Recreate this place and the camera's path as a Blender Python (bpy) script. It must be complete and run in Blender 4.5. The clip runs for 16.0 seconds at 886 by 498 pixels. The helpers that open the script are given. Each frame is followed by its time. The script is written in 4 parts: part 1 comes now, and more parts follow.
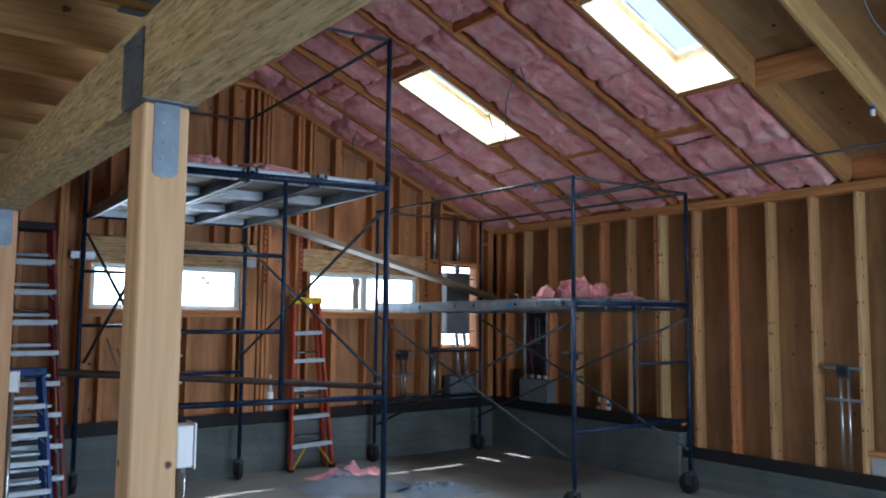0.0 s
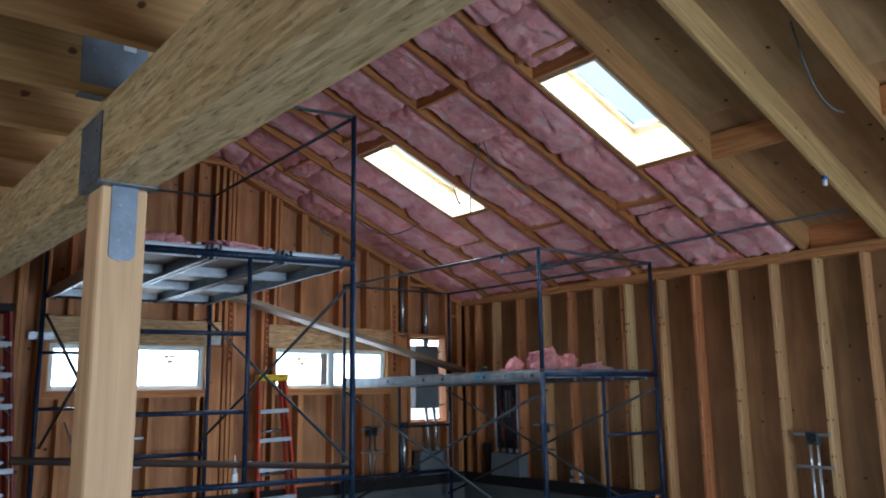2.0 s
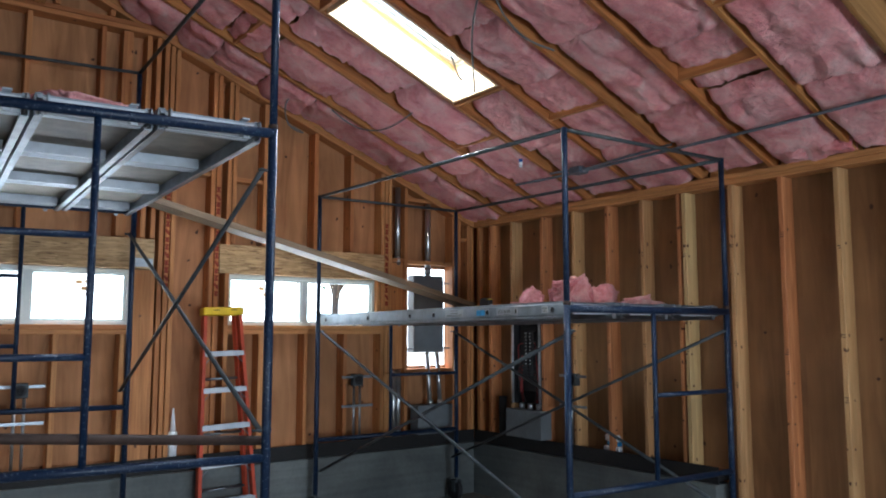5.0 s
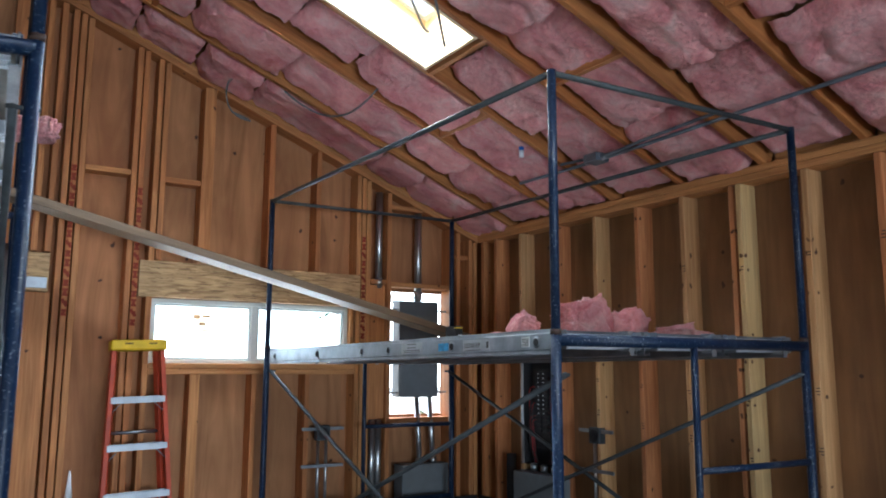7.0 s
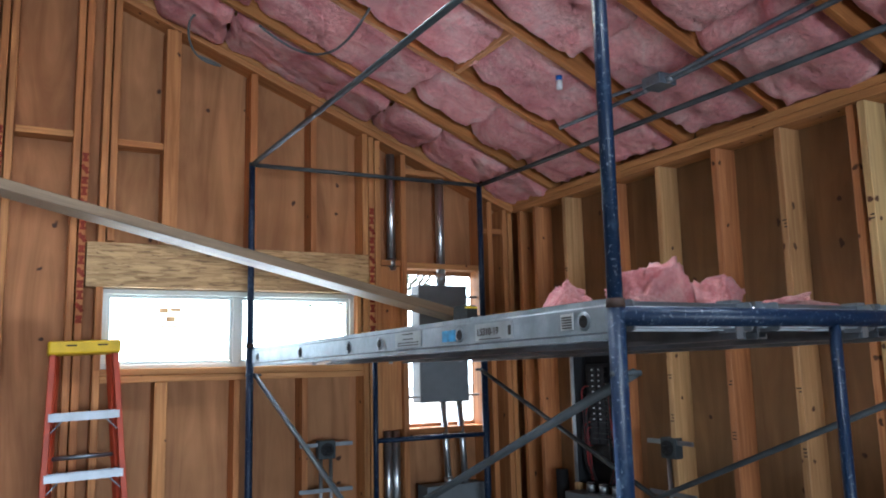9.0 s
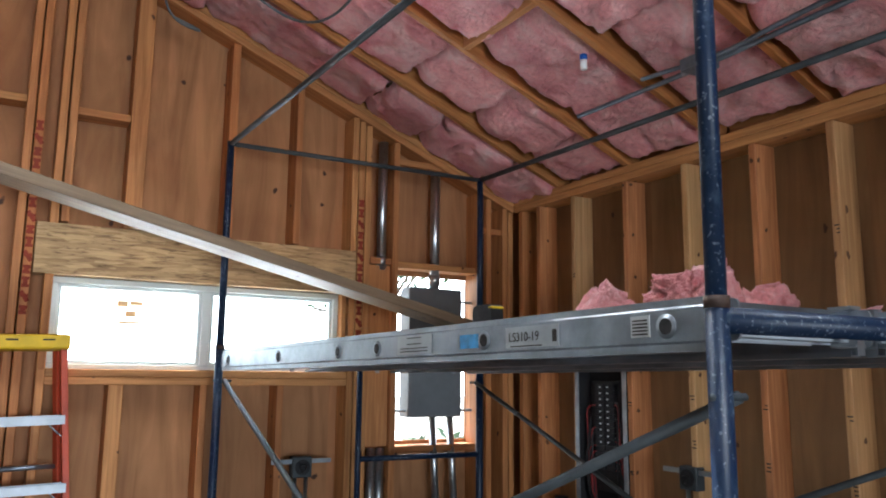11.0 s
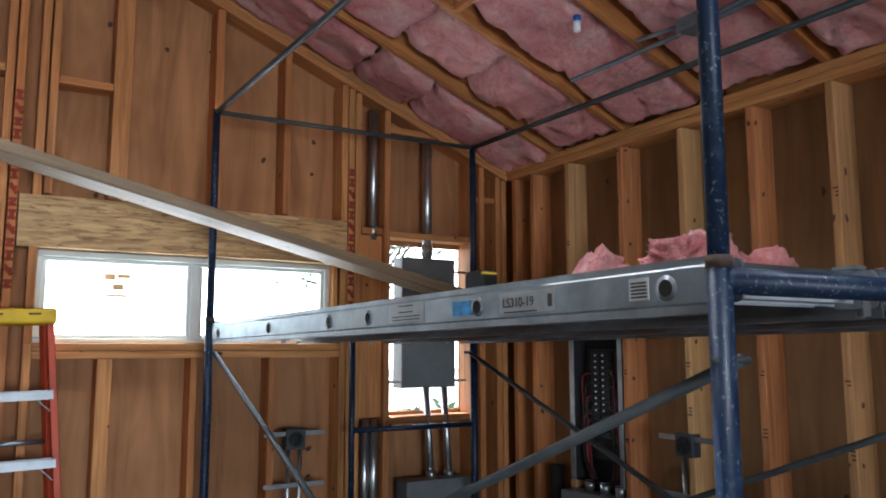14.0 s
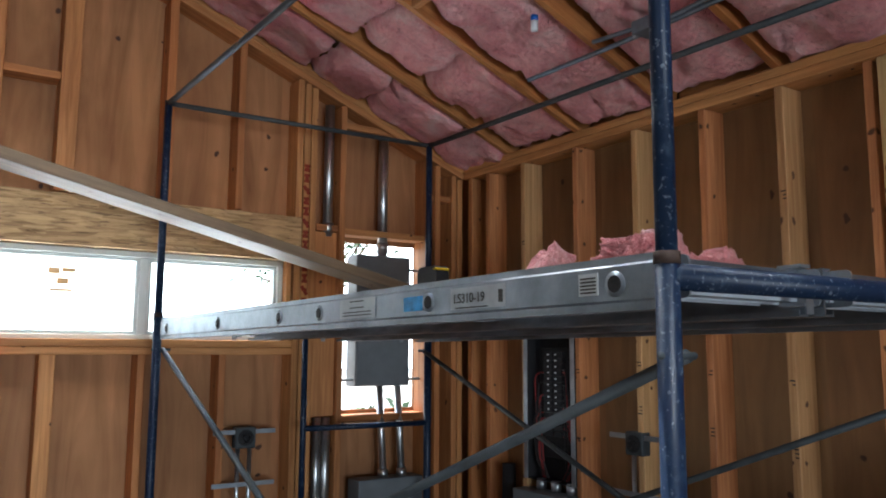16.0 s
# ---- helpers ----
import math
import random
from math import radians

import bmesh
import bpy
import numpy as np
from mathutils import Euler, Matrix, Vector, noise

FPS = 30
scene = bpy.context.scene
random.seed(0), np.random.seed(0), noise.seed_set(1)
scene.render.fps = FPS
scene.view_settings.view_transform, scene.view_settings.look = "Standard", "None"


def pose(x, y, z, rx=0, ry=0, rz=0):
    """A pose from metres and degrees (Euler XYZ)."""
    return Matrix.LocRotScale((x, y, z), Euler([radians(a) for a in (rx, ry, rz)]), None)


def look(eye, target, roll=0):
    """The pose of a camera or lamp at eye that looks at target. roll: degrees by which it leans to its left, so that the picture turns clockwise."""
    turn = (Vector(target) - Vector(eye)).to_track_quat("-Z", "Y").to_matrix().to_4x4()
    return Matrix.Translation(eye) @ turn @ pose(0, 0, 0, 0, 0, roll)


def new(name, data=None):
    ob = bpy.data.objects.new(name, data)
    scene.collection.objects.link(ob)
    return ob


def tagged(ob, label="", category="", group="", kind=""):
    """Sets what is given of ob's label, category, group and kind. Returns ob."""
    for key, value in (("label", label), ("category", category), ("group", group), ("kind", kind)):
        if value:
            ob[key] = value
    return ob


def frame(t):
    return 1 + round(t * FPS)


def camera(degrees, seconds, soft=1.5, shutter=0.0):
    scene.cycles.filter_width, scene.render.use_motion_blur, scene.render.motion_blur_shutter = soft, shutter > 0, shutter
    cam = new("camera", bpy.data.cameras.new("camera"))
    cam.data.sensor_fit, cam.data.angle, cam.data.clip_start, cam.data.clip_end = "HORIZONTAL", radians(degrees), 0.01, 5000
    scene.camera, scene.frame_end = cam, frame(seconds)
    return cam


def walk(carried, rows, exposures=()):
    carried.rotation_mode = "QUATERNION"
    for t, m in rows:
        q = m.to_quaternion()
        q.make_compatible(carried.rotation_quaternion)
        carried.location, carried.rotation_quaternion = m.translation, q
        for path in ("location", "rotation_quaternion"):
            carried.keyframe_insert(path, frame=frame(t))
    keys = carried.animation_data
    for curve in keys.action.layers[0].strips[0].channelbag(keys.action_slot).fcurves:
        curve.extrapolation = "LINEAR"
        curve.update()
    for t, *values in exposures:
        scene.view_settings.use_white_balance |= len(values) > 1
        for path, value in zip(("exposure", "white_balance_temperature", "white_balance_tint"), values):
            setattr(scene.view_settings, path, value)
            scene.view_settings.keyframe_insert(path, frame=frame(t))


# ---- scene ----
cam = camera(58.6, 16.0, 1.9, 0.3)
PATH = [
    (0, (-6.828, -7.984, 1.642), (-5.633, -6.389, 1.816), 0.5),
    (0.5, (-6.817, -7.983, 1.643), (-5.595, -6.416, 1.87), -0.3),
    (1, (-6.816, -7.992, 1.651), (-5.593, -6.437, 1.945), -0.4),
    (1.5, (-6.803, -7.991, 1.657), (-5.576, -6.449, 2.002), -0.9),
    (2, (-6.807, -7.993, 1.665), (-5.565, -6.465, 2.016), -0.8),
    (2.5, (-6.794, -7.913, 1.655), (-5.595, -6.344, 1.969), 0.1),
    (3, (-6.624, -7.716, 1.626), (-5.41, -6.142, 1.845), -1.4),
    (3.5, (-6.312, -7.466, 1.639), (-5.082, -5.901, 1.823), 0.6),
    (6, (-4.527, -6.066, 1.65), (-3.42, -4.418, 1.885), 0.3),
    (6.5, (-4.192, -5.838, 1.664), (-3.122, -4.168, 1.917), 1.1),
    (7, (-3.886, -5.621, 1.675), (-2.835, -3.946, 1.973), 0.2),
    (7.5, (-3.559, -5.453, 1.68), (-2.647, -3.693, 1.942), 0.6),
    (8, (-3.381, -5.196, 1.669), (-2.481, -3.433, 1.956), -0.2),
    (8.5, (-3.226, -4.918, 1.675), (-2.292, -3.172, 1.961), -1.5),
    (11, (-2.991, -4.196, 1.68), (-1.996, -2.49, 2.0), 0.6),
    (11.5, (-2.971, -4.151, 1.673), (-1.997, -2.426, 1.948), 0.6),
    (12, (-2.978, -4.16, 1.668), (-1.99, -2.443, 1.943), 0.6),
    (12.5, (-2.967, -4.133, 1.662), (-1.961, -2.421, 1.897), 0.8),
    (13, (-2.96, -4.136, 1.669), (-1.943, -2.43, 1.906), 0.2),
    (13.5, (-2.954, -4.138, 1.67), (-1.936, -2.436, 1.932), 0.2),
    (14, (-2.953, -4.142, 1.67), (-1.939, -2.437, 1.921), -0.1),
    (14.5, (-2.949, -4.142, 1.673), (-1.925, -2.443, 1.928), -0.4),
    (15, (-2.946, -4.143, 1.67), (-1.91, -2.451, 1.924), -0.4),
    (15.5, (-2.947, -4.143, 1.66), (-1.877, -2.474, 1.927), 0.6),
    (16, (-2.931, -4.135, 1.659), (-1.827, -2.487, 1.911), 0.3),
]
walk(cam, [(t, look(eye, target, roll)) for t, eye, target, roll in PATH], [(0, 1.1, 5450, 8), (3.5, 1.1, 5450, 8), (6, 1.6, 6150, 10), (7.5, 1.43, 5650, 8), (8.0, 1.45, 5700, 8), (8.5, 1.66, 5700, 8), (11, 1.75, 6150, 10), (11.5, 1.55, 6150, 10), (12.5, 1.5, 6150, 10), (16, 1.5, 6150, 10)])

# ---- world, light, exposure ----
world = bpy.data.worlds.new("sky")
scene.world = world
world.use_nodes = True
wn = world.node_tree.nodes
sky = wn.new("ShaderNodeTexSky")
sky.sky_type, sky.sun_disc = "NISHITA", False
sky.air_density, sky.dust_density = 1.0, 4.0
sky.sun_elevation, sky.sun_rotation = radians(64), radians(4)
wn["Background"].inputs["Strength"].default_value = 0.15
world.node_tree.links.new(sky.outputs["Color"], wn["Background"].inputs["Color"])
sun = new("sun", bpy.data.lights.new("sun", "SUN"))
sun.data.energy, sun.data.angle, sun.data.color = 4.0, radians(0.6), (1.0, 0.95, 0.88)
sun.matrix_world = look((0, 0, 30), (0.8, -12.2, 5))


def area(name, eye, target, sx, sy, watts, color=(0.92, 0.96, 1.0)):
    """A lamp of an opening's size, for the light let in there."""
    ob = new(name, bpy.data.lights.new(name, "AREA"))
    ob.data.shape, ob.data.size, ob.data.size_y = "RECTANGLE", sx, sy
    ob.data.energy, ob.data.color = watts, color
    ob.matrix_world = look(eye, target)
    return ob


COOL = (0.82, 0.92, 1.0)
area("daylight_garage_opening", (-3.4, -11.6, 1.1), (-3.2, -3, 2.4), 4.4, 2.2, 135, COOL)
# weak added fill from the left, no known source there
area("side_fill", (-10.3, -6.0, 1.1), (-2, -5.5, 2.0), 3.0, 1.9, 10, COOL)
for y in (-1.958, -4.36):
    area("daylight_skylight", (-2.11, y, 3.955), (-2.485, y, 3.028), 0.42, 1.02, 24, COOL)
# Added lamps aimed up, to brighten the insulation as bounced yard light would.
for x in (-4.26, -1.96):
    up = area("window_uplight", (x, 0.17, 1.9), (x, -1.0, 3.1), 1.35, 0.3, 2.6, COOL)
    up.data.spread = radians(95)


# ---- materials ----
class Nodes:
    """A small builder for node materials."""

    def __init__(self, name):
        self.m = bpy.data.materials.new(name)
        self.m.use_nodes = True
        self.t = self.m.node_tree
        self.b = self.t.nodes["Principled BSDF"]

    def add(self, kind, **values):
        n = self.t.nodes.new("ShaderNode" + kind)
        for k, v in values.items():
            n.inputs[k.replace("_", " ")].default_value = v
        return n

    def link(self, a, b):
        self.t.links.new(a, b)

    def ramp(self, source, stops):
        r = self.t.nodes.new("ShaderNodeValToRGB")
        e = r.color_ramp.elements
        while len(e) < len(stops):
            e.new(0.5)
        for el, (p, c) in zip(e, stops):
            el.position, el.color = p, (*c, 1) if len(c) == 3 else c
        self.link(source, r.inputs[0])
        return r.outputs[0]

    def mix(self, f, a, b, mode="MIX"):
        n = self.t.nodes.new("ShaderNodeMix")
        n.data_type, n.blend_type = "RGBA", mode
        for sock, v in ((n.inputs[0], f), (n.inputs[6], a), (n.inputs[7], b)):
            if hasattr(v, "is_linked"):
                self.link(v, sock)
            else:
                sock.default_value = v if isinstance(v, float) else (*v, 1)
        return n.outputs[2]

    def coords(self, stretch=(1, 1, 1), shift=True):
        tc = self.add("TexCoord")
        mp = self.add("Mapping")
        mp.inputs["Scale"].default_value = stretch
        self.link(tc.outputs["Object"], mp.inputs["Vector"])
        if shift:
            oi = self.add("ObjectInfo")
            mul = self.t.nodes.new("ShaderNodeVectorMath")
            mul.operation = "SCALE"
            mul.inputs[0].default_value = (37.0, 53.0, 71.0)
            self.link(oi.outputs["Random"], mul.inputs["Scale"])
            self.link(mul.outputs[0], mp.inputs["Location"])
        return mp.outputs[0]

    def knots(self, axis, scale, radius, share):
        """Round dark knots: cells over the face, along the grain and across it."""
        tc, oi = self.add("TexCoord"), self.add("ObjectInfo")
        sep, com = self.add("SeparateXYZ"), self.add("CombineXYZ")
        self.link(tc.outputs["Object"], sep.inputs[0])
        a, b = [i for i in range(3) if i != axis]
        plus = self.t.nodes.new("ShaderNodeMath")
        plus.operation = "ADD"
        self.link(sep.outputs[a], plus.inputs[0])
        self.link(sep.outputs[b], plus.inputs[1])
        far = self.t.nodes.new("ShaderNodeMath")
        far.operation = "MULTIPLY_ADD"
        far.inputs[1].default_value = 91.7
        self.link(oi.outputs["Random"], far.inputs[0])
        self.link(sep.outputs[axis], far.inputs[2])
        self.link(plus.outputs[0], com.inputs[0])
        self.link(far.outputs[0], com.inputs[1])
        vo = self.add("TexVoronoi", Scale=scale)
        vo.voronoi_dimensions = "2D"
        wob = self.add("TexNoise", Scale=14.0, Detail=2.0)
        self.link(com.outputs[0], wob.inputs["Vector"])
        bend = self.t.nodes.new("ShaderNodeVectorMath")
        bend.operation = "MULTIPLY_ADD"
        bend.inputs[1].default_value = (0.045, 0.06, 0.0)
        self.link(wob.outputs["Color"], bend.inputs[0])
        self.link(com.outputs[0], bend.inputs[2])
        self.link(bend.outputs[0], vo.inputs["Vector"])
        kn = self.ramp(vo.outputs["Distance"], [(radius * 0.6, (1, 1, 1)), (radius, (0, 0, 0))])
        one = self.add("SeparateColor")
        self.link(vo.outputs["Color"], one.inputs[0])
        pick = self.ramp(one.outputs[0], [(1 - share, (0, 0, 0)), (1 - share + 0.01, (1, 1, 1))])
        return self.mix(1.0, kn, pick, "MULTIPLY")

    def noise(self, vec, scale, detail=4.0, rough=0.55, distort=0.0):
        n = self.add("TexNoise", Scale=scale, Detail=detail, Roughness=rough, Distortion=distort)
        self.link(vec, n.inputs["Vector"])
        return n.outputs[0]

    def bump(self, height, strength, dist=0.01):
        n = self.add("Bump", Strength=strength, Distance=dist)
        self.link(height, n.inputs["Height"])
        self.link(n.outputs[0], self.b.inputs["Normal"])

    def done(self, color, rough=0.6, metal=0.0, spec=0.4):
        for key, v in (("Base Color", color), ("Roughness", rough), ("Metallic", metal)):
            s = self.b.inputs[key]
            if hasattr(v, "is_linked"):
                self.link(v, s)
            else:
                s.default_value = (*v, 1) if isinstance(v, tuple) else v
        self.b.inputs["Specular IOR Level"].default_value = spec
        return self.m


def wood(name, axis, light, dark, knots=0.72, rough=0.62):
    """Sawn softwood with the grain along an axis, each board of its own tint, with knots."""
    k = Nodes(name)
    fine = [55.0, 55.0, 55.0]
    fine[axis] = 2.2
    v = k.coords(tuple(fine))
    g = k.noise(v, 1.0, 5.0, 0.6, 0.6)
    broad = [9.0, 9.0, 9.0]
    broad[axis] = 0.7
    g2 = k.noise(k.coords(tuple(broad)), 1.0, 3.0, 0.5, 1.2)
    col = k.ramp(g, [(0.3, dark), (0.68, light)])
    tone = k.ramp(g2, [(0.3, (0.72, 0.66, 0.6)), (0.7, (1.1, 1.06, 1.0))])
    col = k.mix(0.85, col, tone, "MULTIPLY")
    oi = k.add("ObjectInfo")
    tint = k.ramp(oi.outputs["Random"], [(0.0, (0.78, 0.58, 0.44)), (0.3, (1.0, 0.94, 0.84)), (0.55, (0.95, 0.76, 0.6)), (0.8, (1.02, 1.04, 0.92)), (1.0, (1.14, 1.14, 1.04))])
    col = k.mix(0.9, col, tint, "MULTIPLY")
    both = k.knots(axis, 7.0, 0.095, 1 - knots)
    col = k.mix(both, col, (0.09, 0.035, 0.015))
    k.bump(g, 0.25, 0.004)
    return k.done(col, rough)


FIR_L, FIR_D = (0.6, 0.305, 0.128), (0.37, 0.158, 0.058)
FIR = [wood("fir_grain_" + "xyz"[i], i, FIR_L, FIR_D, 0.84) for i in range(3)]
FIR_RED = wood("red_fir", 2, (0.6, 0.29, 0.135), (0.36, 0.145, 0.06), 0.66)
FIR_TAN = wood("tan_fir", 2, (0.6, 0.4, 0.215), (0.4, 0.24, 0.115), 0.66)
FIR_YELLOW = wood("pale_fir", 2, (0.62, 0.455, 0.25), (0.47, 0.32, 0.16), 0.66)
RAFTER = wood("orange_rafter_fir", 0, (0.5, 0.225, 0.075), (0.27, 0.105, 0.034), 0.86)
JOIST = wood("tan_joist_fir", 0, (0.52, 0.36, 0.17), (0.34, 0.215, 0.09), 0.84)
POST = wood("clear_fir_post", 2, (0.66, 0.45, 0.28), (0.58, 0.37, 0.215), 0.95)


def sheathing_material(name, light, dark, axis):
    k = Nodes(name)
    s = [7.0, 7.0, 7.0]
    s[axis] = 0.9
    g = k.noise(k.coords(tuple(s)), 1.0, 6.0, 0.6, 1.4)
    big = k.noise(k.coords((1, 1, 1)), 1.7, 3.0)
    col = k.ramp(g, [(0.2, dark), (0.66, light)])
    col = k.mix(0.7, col, k.ramp(big, [(0.35, (0.7, 0.62, 0.56)), (0.65, (1.08, 1.0, 0.95))]), "MULTIPLY")
    oi = k.add("ObjectInfo")
    col = k.mix(0.9, col, k.ramp(oi.outputs["Random"], [(0, (0.8, 0.64, 0.54)), (0.4, (1.0, 0.95, 0.86)), (0.7, (0.95, 0.76, 0.64)), (1, (1.14, 1.08, 0.96))]), "MULTIPLY")
    col = k.mix(k.knots(axis, 3.6, 0.06, 0.3), col, (0.06, 0.024, 0.012))
    k.bump(g, 0.15, 0.003)
    return k.done(col, 0.7)


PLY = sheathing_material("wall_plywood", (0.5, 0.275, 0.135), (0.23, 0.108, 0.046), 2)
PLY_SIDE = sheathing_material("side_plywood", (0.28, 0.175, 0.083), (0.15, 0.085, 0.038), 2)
PLY_ROOF = sheathing_material("roof_plywood", (0.45, 0.34, 0.19), (0.27, 0.19, 0.095), 0)


def strand(name, axis, light, dark):
    """Strand lumber: long chips of two tones with dark gaps."""
    k = Nodes(name)
    s = [80.0, 80.0, 80.0]
    s[axis] = 9.0
    v = k.coords(tuple(s))
    vo = k.add("TexVoronoi", Scale=1.0)
    k.link(v, vo.inputs["Vector"])
    n = k.noise(v, 1.3, 4.0, 0.65, 1.0)
    bw = k.add("RGBToBW")
    k.link(vo.outputs["Color"], bw.inputs[0])
    col = k.ramp(bw.outputs[0], [(0.15, dark), (0.8, light)])
    s2 = [48.0, 48.0, 48.0]
    s2[axis] = 6.5
    gap = k.noise(k.coords(tuple(s2)), 1.6, 5.0, 0.7, 0.5)
    col = k.mix(0.75, col, k.ramp(gap, [(0.36, (0.16, 0.1, 0.06)), (0.43, (0.82, 0.78, 0.72)), (0.7, (1.2, 1.2, 1.16))]), "MULTIPLY")
    k.bump(n, 0.4, 0.005)
    return k.done(col, 0.6)


PSL = strand("parallel_strand_beam", 1, (0.64, 0.5, 0.27), (0.44, 0.32, 0.15))
LSL = strand("laminated_strand_header", 0, (0.56, 0.375, 0.19), (0.33, 0.2, 0.09))


def plain(name, color, rough=0.5, metal=0.0, vary=0.25, scale=9.0, dirt=None, bump=0.08):
    """A painted, plastic or metal surface with stains and fine unevenness."""
    k = Nodes(name)
    v = k.coords()
    n = k.noise(v, scale, 5.0, 0.6)
    lo = tuple(c * (1 - vary) for c in (dirt or color))
    col = k.ramp(n, [(0.35, lo), (0.6, color)])
    f = k.noise(v, scale * 14, 3.0)
    r = k.ramp(f, [(0.2, (rough * 0.8,) * 3), (0.8, (min(1, rough * 1.25),) * 3)])
    k.bump(f, bump, 0.002)
    return k.done(col, r, metal)


def worn_paint(name, color, under, rough=0.4):
    k = Nodes(name)
    v = k.coords()
    n = k.noise(v, 16.0, 6.0, 0.7)
    wear = k.ramp(n, [(0.55, (0, 0, 0)), (0.66, (0.8, 0.8, 0.8))])
    n2 = k.noise(v, 60.0, 3.0)
    col = k.mix(k.ramp(n2, [(0.3, (0.0, 0.0, 0.0)), (0.8, (0.5, 0.5, 0.5))]), color, tuple(c * 0.5 for c in color))
    col = k.mix(wear, col, under)
    fl = k.noise(v, 95.0, 2.0)
    col = k.mix(k.ramp(fl, [(0.62, (0, 0, 0)), (0.7, (0.7, 0.7, 0.7))]), col, (0.17, 0.2, 0.24))
    k.bump(n, 0.15, 0.002)
    return k.done(col, rough, 0.0, 0.3)


BLUE = worn_paint("blue_scaffold_paint", (0.004, 0.016, 0.045), (0.03, 0.052, 0.085))
GALV = plain("galvanised_steel", (0.36, 0.4, 0.44), 0.42, 0.85, 0.3)
BRACE = plain("dull_brace_steel", (0.055, 0.066, 0.072), 0.55, 0.1, 0.4)
BRACKET = plain("zinc_bracket", (0.2, 0.24, 0.29), 0.5, 0.7, 0.3)
ALU = plain("aluminium", (0.27, 0.3, 0.335), 0.42, 0.95, 0.35, 6.0, None, 0.015)
BRIGHT = plain("bright_aluminium", (0.5, 0.55, 0.6), 0.45, 0.35, 0.2)
CONDUIT = plain("conduit_steel", (0.55, 0.58, 0.6), 0.3, 0.95, 0.15)
GREYBOX = plain("grey_enamel", (0.16, 0.178, 0.19), 0.5, 0.0, 0.15)
RUBBER = plain("black_rubber", (0.015, 0.015, 0.017), 0.65)
BLACK = plain("black_membrane", (0.012, 0.011, 0.011), 0.7)
WHITE = plain("white_vinyl", (0.66, 0.72, 0.71), 0.4, 0.0, 0.06)
WHITEBOX = plain("white_plastic", (0.82, 0.84, 0.86), 0.45, 0.0, 0.05)
ORANGE = plain("orange_fibreglass", (0.48, 0.06, 0.022), 0.45, 0.0, 0.3)
REDRAIL = plain("dark_red_fibreglass", (0.22, 0.02, 0.015), 0.5, 0.0, 0.3)
BLUERAIL = plain("blue_fibreglass", (0.02, 0.07, 0.26), 0.45, 0.0, 0.3)
YELLOW = plain("yellow_plastic", (0.72, 0.47, 0.01), 0.45, 0.0, 0.2)
REDINK = plain("red_ink", (0.26, 0.035, 0.015), 0.8, 0.0, 0.3, 40.0)
DARKINK = plain("dark_ink", (0.04, 0.035, 0.03), 0.8)
FOIL = plain("silver_foil_label", (0.36, 0.38, 0.4), 0.5, 0.5, 0.25)
LABEL = plain("grey_label", (0.5, 0.52, 0.53), 0.6, 0.0, 0.2)
STICKER = plain("blue_sticker", (0.03, 0.3, 0.62), 0.5, 0.0, 0.55, 30.0)
AMBER = plain("amber_print", (0.85, 0.5, 0.22), 0.6, 0.0, 0.2)
BLUECAP = plain("blue_cap", (0.01, 0.12, 0.5), 0.4)
BLACKWIRE = plain("black_wire", (0.015, 0.013, 0.014), 0.5)
REDWIRE = plain("red_wire", (0.22, 0.012, 0.012), 0.5)
CABLE = plain("grey_cable", (0.13, 0.14, 0.14), 0.5, 0.0)
RUST = plain("rusty_pipe", (0.055, 0.032, 0.024), 0.7, 0.2, 0.4)


def insulation_material():
    k = Nodes("pink_fibreglass_wool")
    v = k.coords()
    a = k.noise(v, 5.0, 6.0, 0.65, 0.8)
    b = k.noise(v, 42.0, 5.0, 0.7, 0.5)
    c = k.noise(v, 1.7, 3.0, 0.5)
    col = k.ramp(a, [(0.3, (0.72, 0.2, 0.21)), (0.5, (0.92, 0.42, 0.42)), (0.7, (0.97, 0.66, 0.63))])
    col = k.mix(0.6, col, k.ramp(c, [(0.35, (0.68, 0.56, 0.56)), (0.62, (1.1, 1.08, 1.05))]), "MULTIPLY")
    col = k.mix(0.5, col, k.ramp(b, [(0.3, (0.7, 0.62, 0.64)), (0.6, (1.08, 1.08, 1.08))]), "MULTIPLY")
    k.bump(b, 1.0, 0.03)
    m = k.done(col, 0.95, 0.0, 0.1)
    k.b.inputs["Sheen Weight"].default_value = 0.25
    return m


PINK = insulation_material()


def concrete_material(name, light, dark):
    k = Nodes(name)
    v = k.coords(shift=False)
    a = k.noise(v, 1.3, 6.0, 0.62, 0.5)
    b = k.noise(v, 28.0, 5.0, 0.65)
    lines = k.noise(k.coords((0.5, 0.5, 16.0), False), 1.0, 2.0)
    col = k.ramp(a, [(0.3, dark), (0.7, light)])
    col = k.mix(0.45, col, k.ramp(b, [(0.3, (0.7, 0.7, 0.7)), (0.7, (1.1, 1.1, 1.1))]), "MULTIPLY")
    col = k.mix(0.4, col, k.ramp(lines, [(0.4, (0.7, 0.7, 0.7)), (0.6, (1.1, 1.1, 1.1))]), "MULTIPLY")
    k.bump(b, 0.3, 0.004)
    return k.done(col, k.ramp(a, [(0.3, (0.45,) * 3), (0.7, (0.8,) * 3)]))


CONC = concrete_material("foundation_concrete", (0.16, 0.175, 0.168), (0.06, 0.068, 0.068))
SLAB = concrete_material("slab_concrete", (0.33, 0.3, 0.26), (0.18, 0.17, 0.15))
# yard colour raised so it reflects more sun up through the windows
BOUNCE_YARD = concrete_material("yard_ground", (0.52, 0.49, 0.43), (0.36, 0.34, 0.29))


